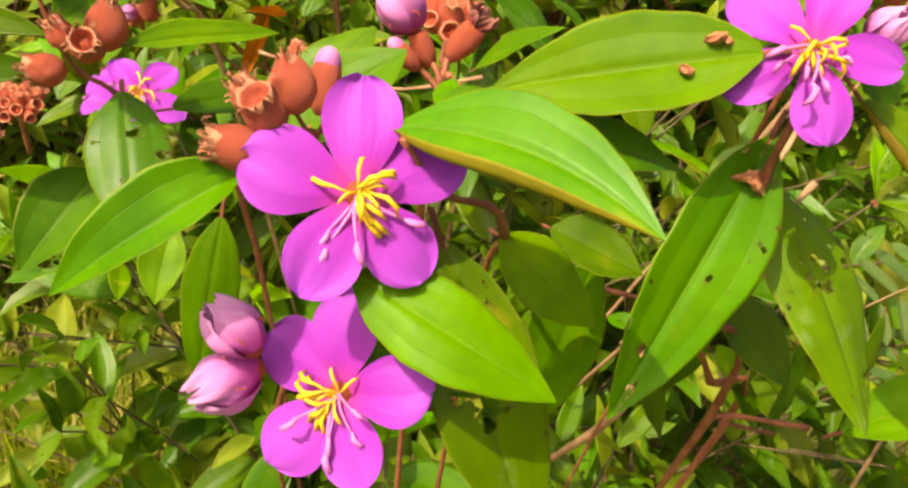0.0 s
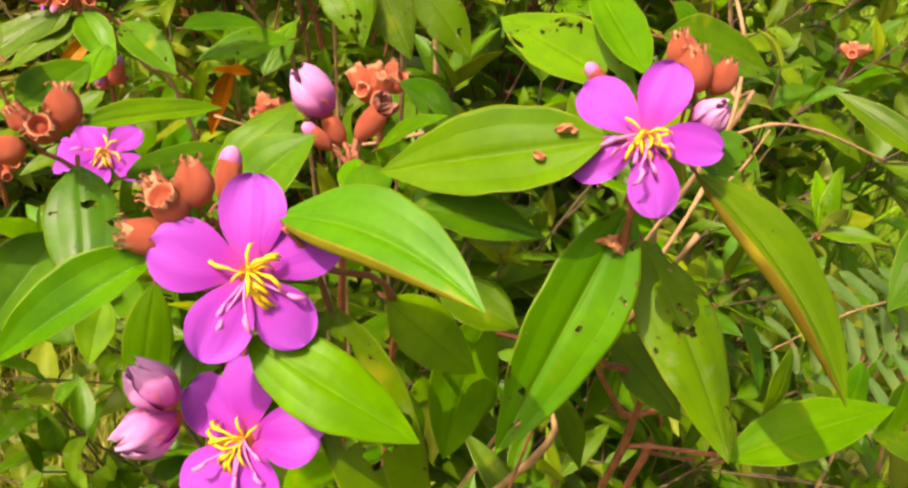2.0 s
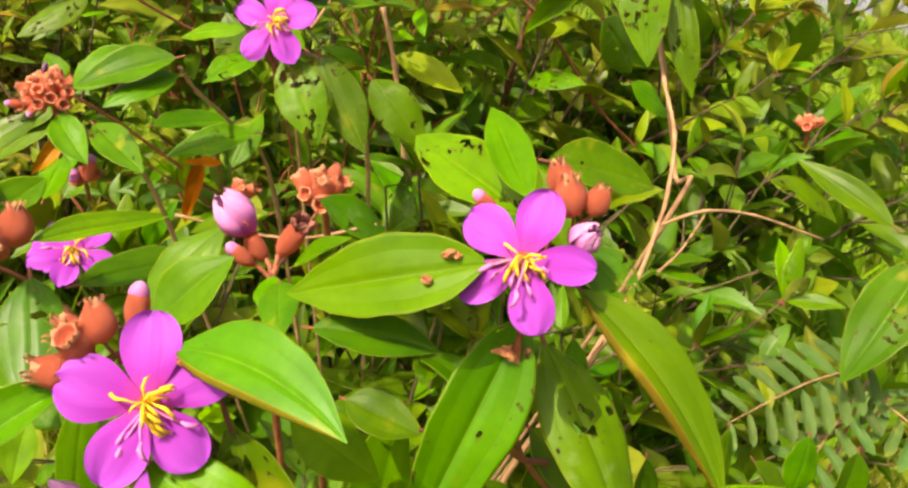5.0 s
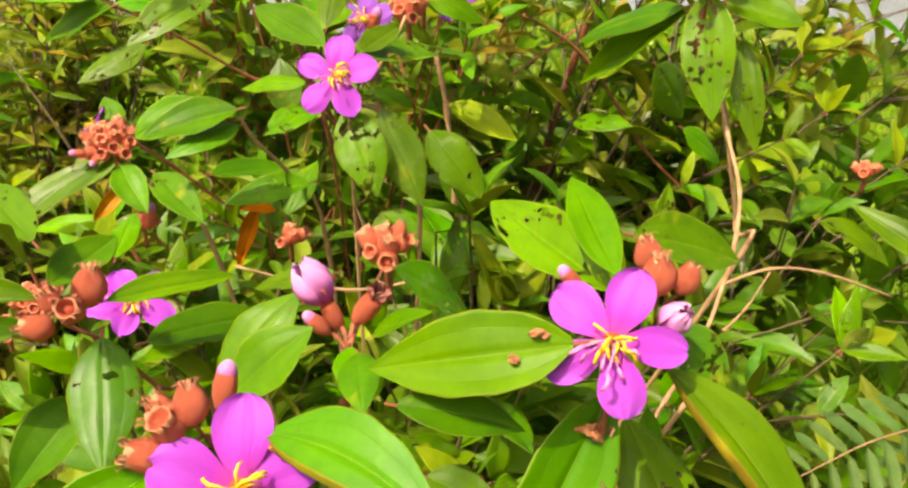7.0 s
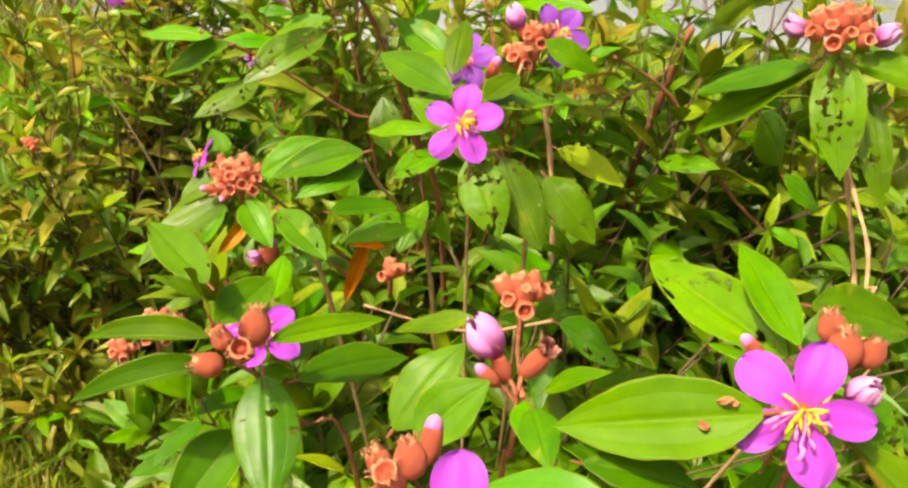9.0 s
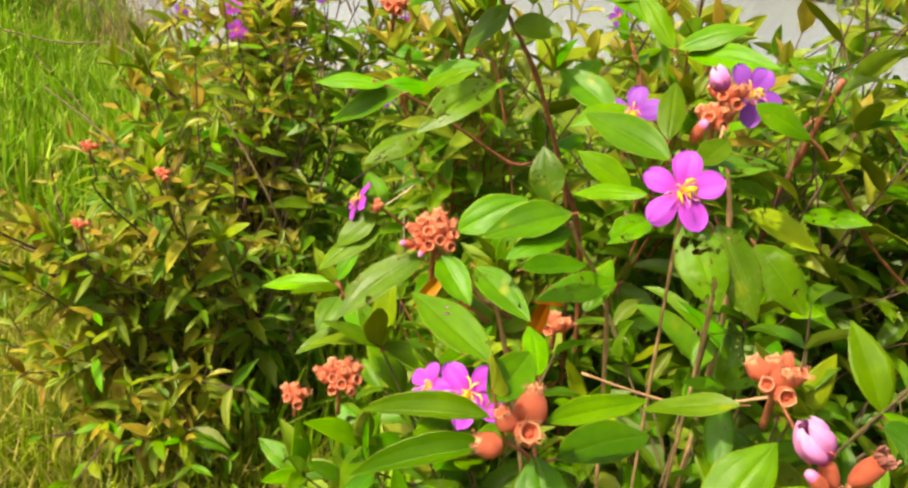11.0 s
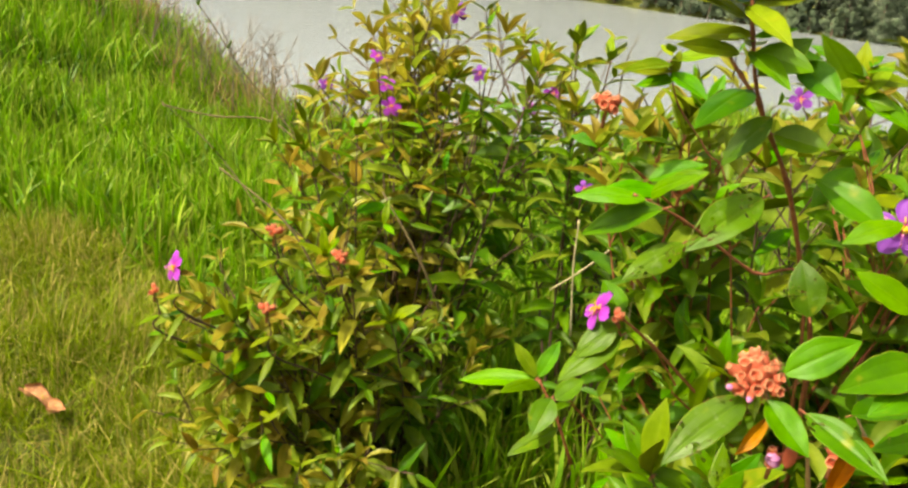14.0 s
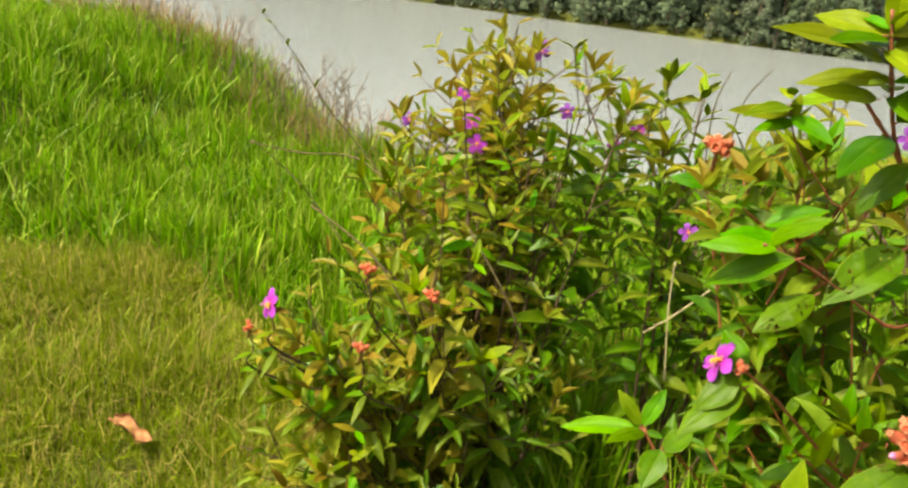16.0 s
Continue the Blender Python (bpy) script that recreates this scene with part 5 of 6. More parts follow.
leaf(middle_shrub, (-0.125, 0.640, 1.157), (-0.174, 0.600, 1.133), 0.027, (-0.018, -0.496, 0.868), "flat")
leaf(middle_shrub, (-0.060, 0.640, 1.182), (-0.095, 0.600, 1.164), 0.026, (0.054, -0.446, 0.893), "eaten")
leaf(middle_shrub, (-0.225, 0.672, 1.123), (-0.166, 0.690, 1.162), 0.034, (0.05, -0.72, 0.66), "flat")
leaf(middle_shrub, (-0.236, 0.660, 1.099), (-0.198, 0.625, 1.071), 0.029, (0.05, -0.70, 0.70), "flat")
leaf(middle_shrub, (-0.254, 0.660, 1.096), (-0.317, 0.610, 1.038), 0.036, (-0.25, -0.62, 0.74), "worn")
leaf(middle_shrub, (-0.202, 0.655, 1.097), (-0.142, 0.600, 1.080), 0.031, (0.10, -0.66, 0.74), "spot")
leaf(middle_shrub, (-0.069, 0.690, 1.095), (-0.142, 0.660, 1.073), 0.031, (-0.038, -0.540, 0.841), "spot")
leaf(middle_shrub, (-0.158, 0.680, 1.094), (-0.097, 0.720, 1.095), 0.030, (0.155, -0.241, 0.958), "flat")
leaf(middle_shrub, (-0.090, 0.700, 1.055), (-0.072, 0.750, 1.096), 0.028, (-0.104, -0.606, 0.789), "flat")
leaf(middle_shrub, (0.229, 0.600, 1.320), (0.245, 0.560, 1.234), 0.039, (-0.442, -0.841, 0.312), "eaten")
leaf(middle_shrub, (0.265, 0.600, 1.289), (0.288, 0.570, 1.212), 0.023, (-0.354, -0.902, 0.246), "worn")
leaf(middle_shrub, (0.222, 0.620, 1.302), (0.169, 0.720, 1.215), 0.034, (-0.924, -0.347, 0.159), "flat")
leaf(middle_shrub, (0.219, 0.620, 1.306), (0.156, 0.700, 1.255), 0.027, (-0.779, -0.251, 0.574), "flat")
leaf(middle_shrub, (0.281, 0.900, 1.209), (0.340, 0.950, 1.143), 0.052, (0.662, -0.750, 0.016), "worn")
leaf(middle_shrub, (0.329, 0.900, 1.142), (0.390, 0.920, 1.101), 0.035, (0.570, -0.597, 0.564), "lime")
leaf(middle_shrub, (0.245, 0.600, 1.316), (0.300, 0.580, 1.309), 0.036, (-0.113, -0.572, 0.812), "flat")
leaf(middle_shrub, (0.549, 0.600, 1.088), (0.483, 0.550, 0.982), 0.056, (-0.548, -0.572, 0.610), "spot")
leaf(middle_shrub, (0.709, 0.900, 1.006), (0.605, 1.000, 1.047), 0.041, (-0.319, -0.621, 0.716), "flat")
flower(middle_shrub, (-0.043, 0.621, 1.214), (-0.125, -0.805, 0.579), (-0.026, 0.586, 0.810), 0.066, "magenta")
flower(middle_shrub, (-0.183, 0.551, 1.025), (0.224, -0.543, 0.809), (0.543, 0.759, 0.359), 0.069, "magenta")
flower(middle_shrub, (-0.220, 0.585, 1.004), (-0.451, -0.679, 0.579), (0.129, 0.592, 0.795), 0.041, "magenta")
flower(middle_shrub, (0.035, 0.840, 1.271), (0.106, -0.840, 0.533), (0.498, 0.509, 0.702), 0.067, "violet")
fruit_cluster(middle_shrub, (-0.247, 0.673, 1.115), 16, 0.024, 0.0122)
fruit_cluster(middle_shrub, (-0.001, 0.800, 1.247), 7, 0.016, 0.0152)
fruit_cluster(middle_shrub, (0.010, 0.820, 1.269), 6, 0.017, 0.0142)
fruit_cluster(middle_shrub, (0.224, 0.600, 1.338), 14, 0.026, 0.0128)
fruit_cluster(middle_shrub, (-0.110, 0.830, 0.970), 4, 0.014, 0.0150)
fruit_cluster(middle_shrub, (-0.318, 0.650, 0.952), 14, 0.021, 0.0120)
fruit_cluster(middle_shrub, (-0.377, 0.700, 0.885), 6, 0.013, 0.0125)
fruit_cluster(middle_shrub, (0.557, 0.900, 1.122), 5, 0.012, 0.0138)
single_ball(middle_shrub, (-0.135, 0.366, 1.141), (-0.043, 0.236, 0.971), 0.0192)
single_urn(middle_shrub, (-0.135, 0.342, 1.140), (0.092, -0.780, 0.620), 0.0152)
single_urn(middle_shrub, (-0.148, 0.348, 1.141), (-0.517, -0.122, 0.847), 0.0128)
single_urn(middle_shrub, (-0.155, 0.346, 1.124), (-0.984, -0.175, 0.027), 0.0155)
single_wilt(middle_shrub, (0.193, 0.600, 1.334), (-0.844, -0.185, 0.504), 0.0189)
single_wilt(middle_shrub, (0.259, 0.600, 1.338), (0.735, -0.195, 0.650), 0.0197)
single_bud(middle_shrub, (-0.268, 0.652, 1.108), (-0.75, -0.55, 0.10), 0.0085)
single_bud(middle_shrub, (-0.252, 0.650, 1.105), (-0.30, -0.75, -0.55), 0.0080)
single_wilt(middle_shrub, (-0.220, 0.645, 1.050), (-0.60, -0.55, 0.35), 0.0150)
single_wilt(middle_shrub, (-0.013, 0.760, 1.290), (-0.483, 0.174, 0.858), 0.0241)
single_bud(middle_shrub, (-0.026, 0.720, 1.247), (0.310, -0.237, 0.921), 0.0128)
single_bud(middle_shrub, (-0.206, 0.650, 1.057), (0.089, 0.192, 0.977), 0.0130)

# tall shrub: branches, leaves, flowers, fruits
branch(tall_shrub, [(0.276, 1.350, 1.247), (0.263, 1.400, 1.109), (0.249, 1.420, 0.994), (0.249, 1.450, 0.856), (0.149, 1.360, 0.428), (0.050, 1.300, 0.000)], 0.0047, 0.0090)
branch(tall_shrub, [(0.149, 1.250, 1.197), (0.260, 1.300, 1.140), (0.394, 1.350, 0.996), (0.557, 1.400, 0.796), (0.304, 1.340, 0.398), (0.050, 1.300, 0.000)], 0.0022, 0.0044)
branch(tall_shrub, [(-0.308, 1.000, 1.470), (-0.289, 1.000, 1.395), (-0.259, 1.020, 1.314), (-0.195, 1.060, 1.214), (-0.137, 1.100, 1.082), (-0.078, 1.160, 0.923), (-0.014, 1.244, 0.462), (0.050, 1.300, 0.000)], 0.0020, 0.0048)
branch(tall_shrub, [(-0.313, 1.000, 1.371), (-0.291, 1.000, 1.347), (-0.259, 1.020, 1.314)], 0.0021, 0.0028)
branch(tall_shrub, [(-0.370, 0.980, 1.018), (-0.314, 1.020, 0.967), (-0.218, 1.080, 0.868), (-0.117, 1.150, 0.753), (-0.033, 1.240, 0.377), (0.050, 1.300, 0.000)], 0.0019, 0.0036)
branch(tall_shrub, [(-0.472, 1.200, 0.783), (-0.431, 1.200, 0.721), (-0.391, 1.220, 0.626)], 0.0025, 0.0031)
branch(tall_shrub, [(-0.385, 0.930, 1.196), (-0.319, 0.980, 1.163), (-0.210, 1.050, 1.092), (-0.124, 1.100, 1.050), (-0.037, 1.220, 0.525), (0.050, 1.300, 0.000)], 0.0017, 0.0028)
branch(tall_shrub, [(-0.367, 1.200, 1.319), (-0.345, 1.200, 1.272), (-0.292, 1.200, 1.214), (-0.240, 1.200, 1.129), (-0.095, 1.260, 0.565), (0.050, 1.300, 0.000)], 0.0012, 0.0017)
leaf(tall_shrub, (-0.371, 0.930, 1.193), (-0.458, 0.930, 1.180), 0.026, (-0.117, -0.619, 0.777), "lime")
leaf(tall_shrub, (-0.349, 0.930, 1.185), (-0.439, 0.950, 1.127), 0.037, (-0.496, -0.687, 0.531), "flat")
leaf(tall_shrub, (-0.238, 0.954, 1.214), (-0.316, 0.887, 1.151), 0.048, (0.019, -0.696, 0.718), "worn")
leaf(tall_shrub, (-0.316, 0.946, 1.143), (-0.378, 0.897, 1.098), 0.036, (-0.027, -0.661, 0.750), "worn")
leaf(tall_shrub, (-0.373, 0.980, 1.005), (-0.415, 0.950, 0.958), 0.038, (-0.234, -0.711, 0.663), "flat")
leaf(tall_shrub, (-0.367, 0.990, 1.012), (-0.400, 1.020, 1.049), 0.033, (-0.034, -0.794, 0.607), "flat")
leaf(tall_shrub, (-0.363, 0.980, 0.990), (-0.432, 0.930, 0.928), 0.042, (-0.301, -0.546, 0.782), "flat")
leaf(tall_shrub, (-0.480, 1.200, 0.781), (-0.608, 1.200, 0.746), 0.035, (-0.227, -0.515, 0.826), "lime")
leaf(tall_shrub, (-0.478, 1.200, 0.787), (-0.526, 1.220, 0.832), 0.025, (0.261, -0.746, 0.613), "olive")
leaf(tall_shrub, (-0.473, 1.200, 0.788), (-0.450, 1.240, 0.844), 0.029, (-0.228, -0.744, 0.628), "flat")
leaf(tall_shrub, (-0.471, 1.200, 0.778), (-0.523, 1.100, 0.796), 0.030, (0.243, 0.053, 0.969), "flat")
leaf(tall_shrub, (-0.441, 1.100, 0.808), (-0.458, 1.050, 0.765), 0.042, (-0.087, -0.630, 0.772), "flat")
leaf(tall_shrub, (-0.423, 1.100, 0.758), (-0.490, 1.050, 0.719), 0.030, (-0.129, -0.496, 0.858), "flat")
leaf(tall_shrub, (-0.435, 1.120, 0.797), (-0.399, 1.150, 0.828), 0.035, (-0.203, -0.575, 0.793), "flat")
leaf(tall_shrub, (-0.276, 1.000, 1.332), (-0.339, 0.860, 1.296), 0.042, (0.006, -0.249, 0.968), "flat")
leaf(tall_shrub, (-0.271, 1.000, 1.350), (-0.219, 1.020, 1.400), 0.041, (-0.300, -0.737, 0.605), "flat")
leaf(tall_shrub, (-0.289, 1.000, 1.395), (-0.388, 1.000, 1.376), 0.033, (-0.151, -0.606, 0.781), "olive")
leaf(tall_shrub, (-0.275, 1.000, 1.368), (-0.189, 1.080, 1.375), 0.036, (0.171, -0.266, 0.949), "flat")
leaf(tall_shrub, (-0.300, 1.000, 1.413), (-0.433, 0.920, 1.436), 0.040, (0.372, -0.378, 0.848), "olive")
leaf(tall_shrub, (-0.295, 1.000, 1.430), (-0.229, 1.000, 1.451), 0.043, (-0.238, -0.601, 0.763), "olive")
leaf(tall_shrub, (-0.301, 1.000, 1.442), (-0.382, 1.050, 1.455), 0.035, (-0.292, -0.649, 0.703), "olive")
leaf(tall_shrub, (-0.299, 1.000, 1.446), (-0.304, 1.000, 1.515), 0.028, (-0.275, -0.961, -0.022), "olive")
leaf(tall_shrub, (-0.299, 1.000, 1.372), (-0.375, 0.950, 1.374), 0.023, (0.452, -0.667, 0.592), "olive")
leaf(tall_shrub, (-0.281, 1.000, 1.375), (-0.215, 0.980, 1.365), 0.043, (-0.107, -0.711, 0.695), "flat")
leaf(tall_shrub, (-0.242, 1.020, 1.302), (-0.288, 1.000, 1.235), 0.037, (-0.448, -0.725, 0.523), "flat")
leaf(tall_shrub, (-0.234, 1.020, 1.282), (-0.171, 1.000, 1.277), 0.041, (-0.151, -0.664, 0.732), "flat")
leaf(tall_shrub, (-0.145, 0.970, 1.075), (-0.167, 1.000, 1.137), 0.045, (-0.131, -0.910, 0.393), "worn")
leaf(tall_shrub, (-0.056, 0.900, 1.130), (-0.125, 0.920, 1.159), 0.034, (0.018, -0.805, 0.593), "lime")
leaf(tall_shrub, (-0.041, 0.950, 1.291), (-0.092, 1.000, 1.347), 0.026, (-0.180, -0.811, 0.556), "lime")
leaf(tall_shrub, (-0.023, 0.950, 1.287), (0.073, 0.900, 1.294), 0.035, (-0.360, -0.596, 0.718), "lime")
leaf(tall_shrub, (-0.035, 0.950, 1.293), (0.042, 0.950, 1.328), 0.034, (-0.319, -0.629, 0.709), "flat")
leaf(tall_shrub, (-0.088, 1.000, 1.197), (-0.168, 1.050, 1.231), 0.046, (-0.124, -0.685, 0.718), "flat")
leaf(tall_shrub, (-0.077, 0.970, 1.212), (-0.140, 0.950, 1.179), 0.031, (-0.211, -0.605, 0.768), "lime")
leaf(tall_shrub, (-0.136, 1.100, 1.336), (-0.198, 1.100, 1.404), 0.037, (0.204, -0.961, 0.186), "flat")
leaf(tall_shrub, (-0.134, 1.100, 1.340), (-0.138, 1.120, 1.404), 0.025, (-0.322, -0.909, 0.266), "olive")
leaf(tall_shrub, (-0.131, 1.100, 1.337), (-0.103, 1.100, 1.385), 0.031, (-0.605, -0.718, 0.345), "olive")
leaf(tall_shrub, (-0.135, 1.100, 1.332), (-0.091, 1.080, 1.328), 0.030, (-0.233, -0.671, 0.704), "flat")
leaf(tall_shrub, (-0.219, 1.050, 1.368), (-0.174, 1.000, 1.335), 0.042, (-0.254, -0.676, 0.692), "flat")
leaf(tall_shrub, (-0.117, 1.100, 1.244), (-0.162, 1.050, 1.192), 0.037, (-0.262, -0.572, 0.777), "flat")
leaf(tall_shrub, (-0.365, 1.200, 1.157), (-0.284, 1.200, 1.195), 0.035, (-0.331, -0.627, 0.706), "lime")
leaf(tall_shrub, (-0.369, 1.150, 1.141), (-0.301, 1.100, 1.200), 0.029, (-0.752, -0.400, 0.524), "lime")
leaf(tall_shrub, (-0.367, 1.200, 1.319), (-0.452, 1.200, 1.313), 0.025, (-0.040, -0.786, 0.617), "olive")
leaf(tall_shrub, (-0.363, 1.200, 1.315), (-0.360, 1.200, 1.352), 0.017, (-0.329, -0.944, 0.025), "olive")
leaf(tall_shrub, (-0.360, 1.200, 1.311), (-0.413, 1.180, 1.293), 0.023, (0.016, -0.707, 0.707), "lime")
leaf(tall_shrub, (-0.447, 1.600, 1.123), (-0.526, 1.600, 1.126), 0.032, (0.022, -0.757, 0.653), "lime")
leaf(tall_shrub, (-0.341, 1.150, 1.158), (-0.285, 1.150, 1.195), 0.029, (-0.381, -0.726, 0.573), "lime")
leaf(tall_shrub, (-0.344, 1.150, 1.154), (-0.430, 1.120, 1.149), 0.029, (0.184, -0.638, 0.748), "lime")
flower(tall_shrub, (-0.065, 1.000, 1.199), (-0.264, -0.830, 0.491), (0.924, -0.072, 0.376), 0.073, "violet")
flower(tall_shrub, (-0.398, 0.985, 1.020), (-0.860, -0.330, 0.380), (0.350, -0.071, 0.930), 0.056, "magenta")
flower(tall_shrub, (-0.468, 1.414, 1.070), (0.014, -0.932, 0.361), (0.744, 0.251, 0.619), 0.034, "violet")
flower(tall_shrub, (-0.070, 1.860, 1.245), (-0.188, -0.957, 0.223), (0.728, 0.016, 0.685), 0.050, "violet")
fruit_cluster(tall_shrub, (-0.317, 1.170, 1.159), 4, 0.012, 0.0138)
fruit_cluster(tall_shrub, (-0.451, 1.290, 1.247), 6, 0.017, 0.0168)
fruit_cluster(tall_shrub, (-0.393, 1.150, 1.145), 4, 0.010, 0.0138)
fruit_cluster(tall_shrub, (-0.216, 0.660, 1.043), 4, 0.010, 0.0095)
fruit_cluster(tall_shrub, (-0.371, 0.980, 1.018), 3, 0.008, 0.0108)

# lake bush: branches, leaves, flowers, fruits
branch(lake_bush, [(-1.353, 1.700, 0.879), (-1.133, 1.600, 0.818), (-1.021, 1.600, 0.671), (-0.964, 1.750, 0.398), (-0.853, 1.900, 0.129), (-0.886, 1.930, 0.064), (-0.920, 1.950, 0.000)], 0.0021, 0.0041)
branch(lake_bush, [(-1.897, 2.300, 0.860), (-1.710, 2.300, 0.855), (-1.461, 2.200, 0.896), (-1.243, 2.100, 0.814), (-1.024, 2.000, 0.745), (-0.972, 1.970, 0.373), (-0.920, 1.950, 0.000)], 0.0024, 0.0032)
branch(lake_bush, [(-1.000, 1.900, 0.841), (-0.855, 1.850, 0.680), (-0.759, 1.900, 0.448)], 0.0023, 0.0039)
branch(lake_bush, [(-0.480, 1.700, 0.927), (-0.473, 1.700, 0.818), (-0.449, 1.700, 0.649)], 0.0019, 0.0020, STRAW, "thin dead pale stalk")
branch(lake_bush, [(-0.395, 1.700, 0.883), (-0.458, 1.700, 0.807), (-0.515, 1.700, 0.751)], 0.0019, 0.0020, STRAW, "thin dead pale stalk")
branch(lake_bush, [(-0.348, 1.300, 0.973), (-0.344, 1.300, 0.875), (-0.328, 1.300, 0.693)], 0.0015, 0.0021, STRAW, "thin dead pale stalk")
branch(lake_bush, [(-0.609, 2.200, 1.221), (-0.623, 2.200, 1.133), (-0.586, 2.200, 0.979)], 0.0012, 0.0024)
branch(lake_bush, [(-0.445, 2.300, 1.300), (-0.468, 2.300, 1.195), (-0.457, 2.300, 1.018)], 0.0012, 0.0024)
branch(lake_bush, [(-0.342, 2.300, 1.323), (-0.399, 2.300, 1.214), (-0.405, 2.300, 1.027)], 0.0011, 0.0024)
branch(lake_bush, [(-0.546, 2.200, 1.169), (-0.571, 2.200, 1.063), (-0.557, 2.200, 0.952)], 0.0012, 0.0024)
flower(lake_bush, (-1.081, 2.220, 0.994), (0.381, -0.737, 0.559), (0.810, 0.557, 0.182), 0.061, "magenta")
flower(lake_bush, (-1.092, 2.660, 0.998), (-0.468, -0.609, 0.641), (0.697, 0.192, 0.691), 0.067, "magenta")
flower(lake_bush, (-1.026, 2.630, 1.251), (0.391, -0.871, 0.299), (0.575, 0.484, 0.660), 0.072, "violet")
flower(lake_bush, (-1.131, 2.200, 1.130), (0.576, -0.468, 0.670), (0.234, 0.880, 0.414), 0.043, "magenta")
flower(lake_bush, (-1.122, 2.280, 1.045), (0.507, -0.500, 0.702), (0.540, 0.819, 0.195), 0.058, "magenta")
flower(lake_bush, (-0.674, 2.600, 1.052), (0.272, -0.917, 0.291), (0.818, 0.380, 0.431), 0.063, "magenta")
flower(lake_bush, (-0.739, 2.600, 0.991), (-0.076, -0.966, 0.248), (0.847, 0.069, 0.528), 0.049, "magenta")
flower(lake_bush, (-1.104, 2.650, 1.003), (0.360, -0.638, 0.681), (0.674, 0.683, 0.283), 0.055, "violet")
flower(lake_bush, (-1.433, 2.600, 0.962), (0.335, -0.898, 0.284), (0.803, 0.430, 0.413), 0.052, "violet")
flower(lake_bush, (-0.837, 2.200, 1.129), (0.154, -0.956, 0.250), (0.842, 0.259, 0.474), 0.045, "violet")
flower(lake_bush, (-1.267, 1.430, 0.733), (-0.504, -0.776, 0.380), (0.783, -0.225, 0.580), 0.066, "magenta")
fruit_cluster(lake_bush, (-0.961, 1.580, 0.775), 6, 0.016, 0.0129)
fruit_cluster(lake_bush, (-1.081, 1.500, 0.830), 5, 0.015, 0.0124)
fruit_cluster(lake_bush, (-1.040, 1.400, 0.702), 5, 0.014, 0.0120)
fruit_cluster(lake_bush, (-1.327, 1.450, 0.660), 3, 0.013, 0.0127)


BUSH_MATS = [MASS_GREEN, MASS_YELLOW, MASS_RUST, MASS_GOLD]
BUSH_KINDS = [("flat", "worn"), ("yellow", "lime"), ("rust",), ("olive", "yellow")]
SHRUB_KINDS = [("flat", "worn", "spot", "eaten", "worn"), ("lime", "olive"), ("rust", "olive"), ("olive",)]


def green_leaves(p, age):
    return (0, 1) if age < 0.1 else (0, 0, 0, 0, 1)


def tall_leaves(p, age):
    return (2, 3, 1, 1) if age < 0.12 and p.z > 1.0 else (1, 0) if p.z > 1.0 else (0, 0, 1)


fill(front_shrub, 11, [((0.05, 0.44, 0.80), (0.25, 0.07, 0.12), 8), ((0.2, 0.54, 0.46), (0.42, 0.12, 0.28), 18), ((0.62, 0.64, 0.40), (0.25, 0.16, 0.28), 18), ((0.80, 0.80, 0.34), (0.34, 0.22, 0.28), 34)], (0.12, 0.45), 0.125, BUSH_MATS, BARK_TWIG, [0, 0, 0, 1],
     "dense shaded lower leaves", SHRUB_KINDS, 150, 0.8, 0.4, 0.8)
stemmed(middle_shrub, 12, [((0.12, 0.86, 0.88), (0.42, 0.15, 0.18), 14), ((0.1, 0.9, 0.5), (0.5, 0.25, 0.3), 12), ((0.70, 0.94, 0.84), (0.30, 0.22, 0.22), 12), ((-0.30, 0.80, 0.75), (0.14, 0.16, 0.20), 7), ((-0.42, 0.78, 0.35), (0.18, 0.16, 0.22), 7)], (0.1, 0.85), 0.128, BUSH_MATS,
        BARK_TWIG, "dense green leaves on brown stems", SHRUB_KINDS, 220, green_leaves, 0.88, 0.45)
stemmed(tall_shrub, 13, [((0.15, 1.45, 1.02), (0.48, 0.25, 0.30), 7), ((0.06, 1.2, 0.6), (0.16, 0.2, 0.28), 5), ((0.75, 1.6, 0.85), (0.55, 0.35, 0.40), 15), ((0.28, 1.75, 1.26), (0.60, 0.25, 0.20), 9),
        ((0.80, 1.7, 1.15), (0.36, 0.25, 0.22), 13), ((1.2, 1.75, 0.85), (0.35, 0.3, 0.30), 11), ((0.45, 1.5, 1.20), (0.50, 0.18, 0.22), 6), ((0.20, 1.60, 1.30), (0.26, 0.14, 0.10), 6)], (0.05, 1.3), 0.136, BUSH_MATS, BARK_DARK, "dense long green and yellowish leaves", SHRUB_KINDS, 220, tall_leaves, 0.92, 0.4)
def bush_leaves(p, age):
    """Green low down and on old wood, yellow higher up, rusty at the tips."""
    if age < 0.12:
        return (2, 3, 3, 1)
    if p.x > -0.85 and p.z < 1.05:
        return (0, 0, 1)
    if p.z > 1.0:
        return (3, 3, 1, 2) if p.x < -0.95 else (1, 1, 3, 0)
    return (1, 1, 3, 3, 2, 0)


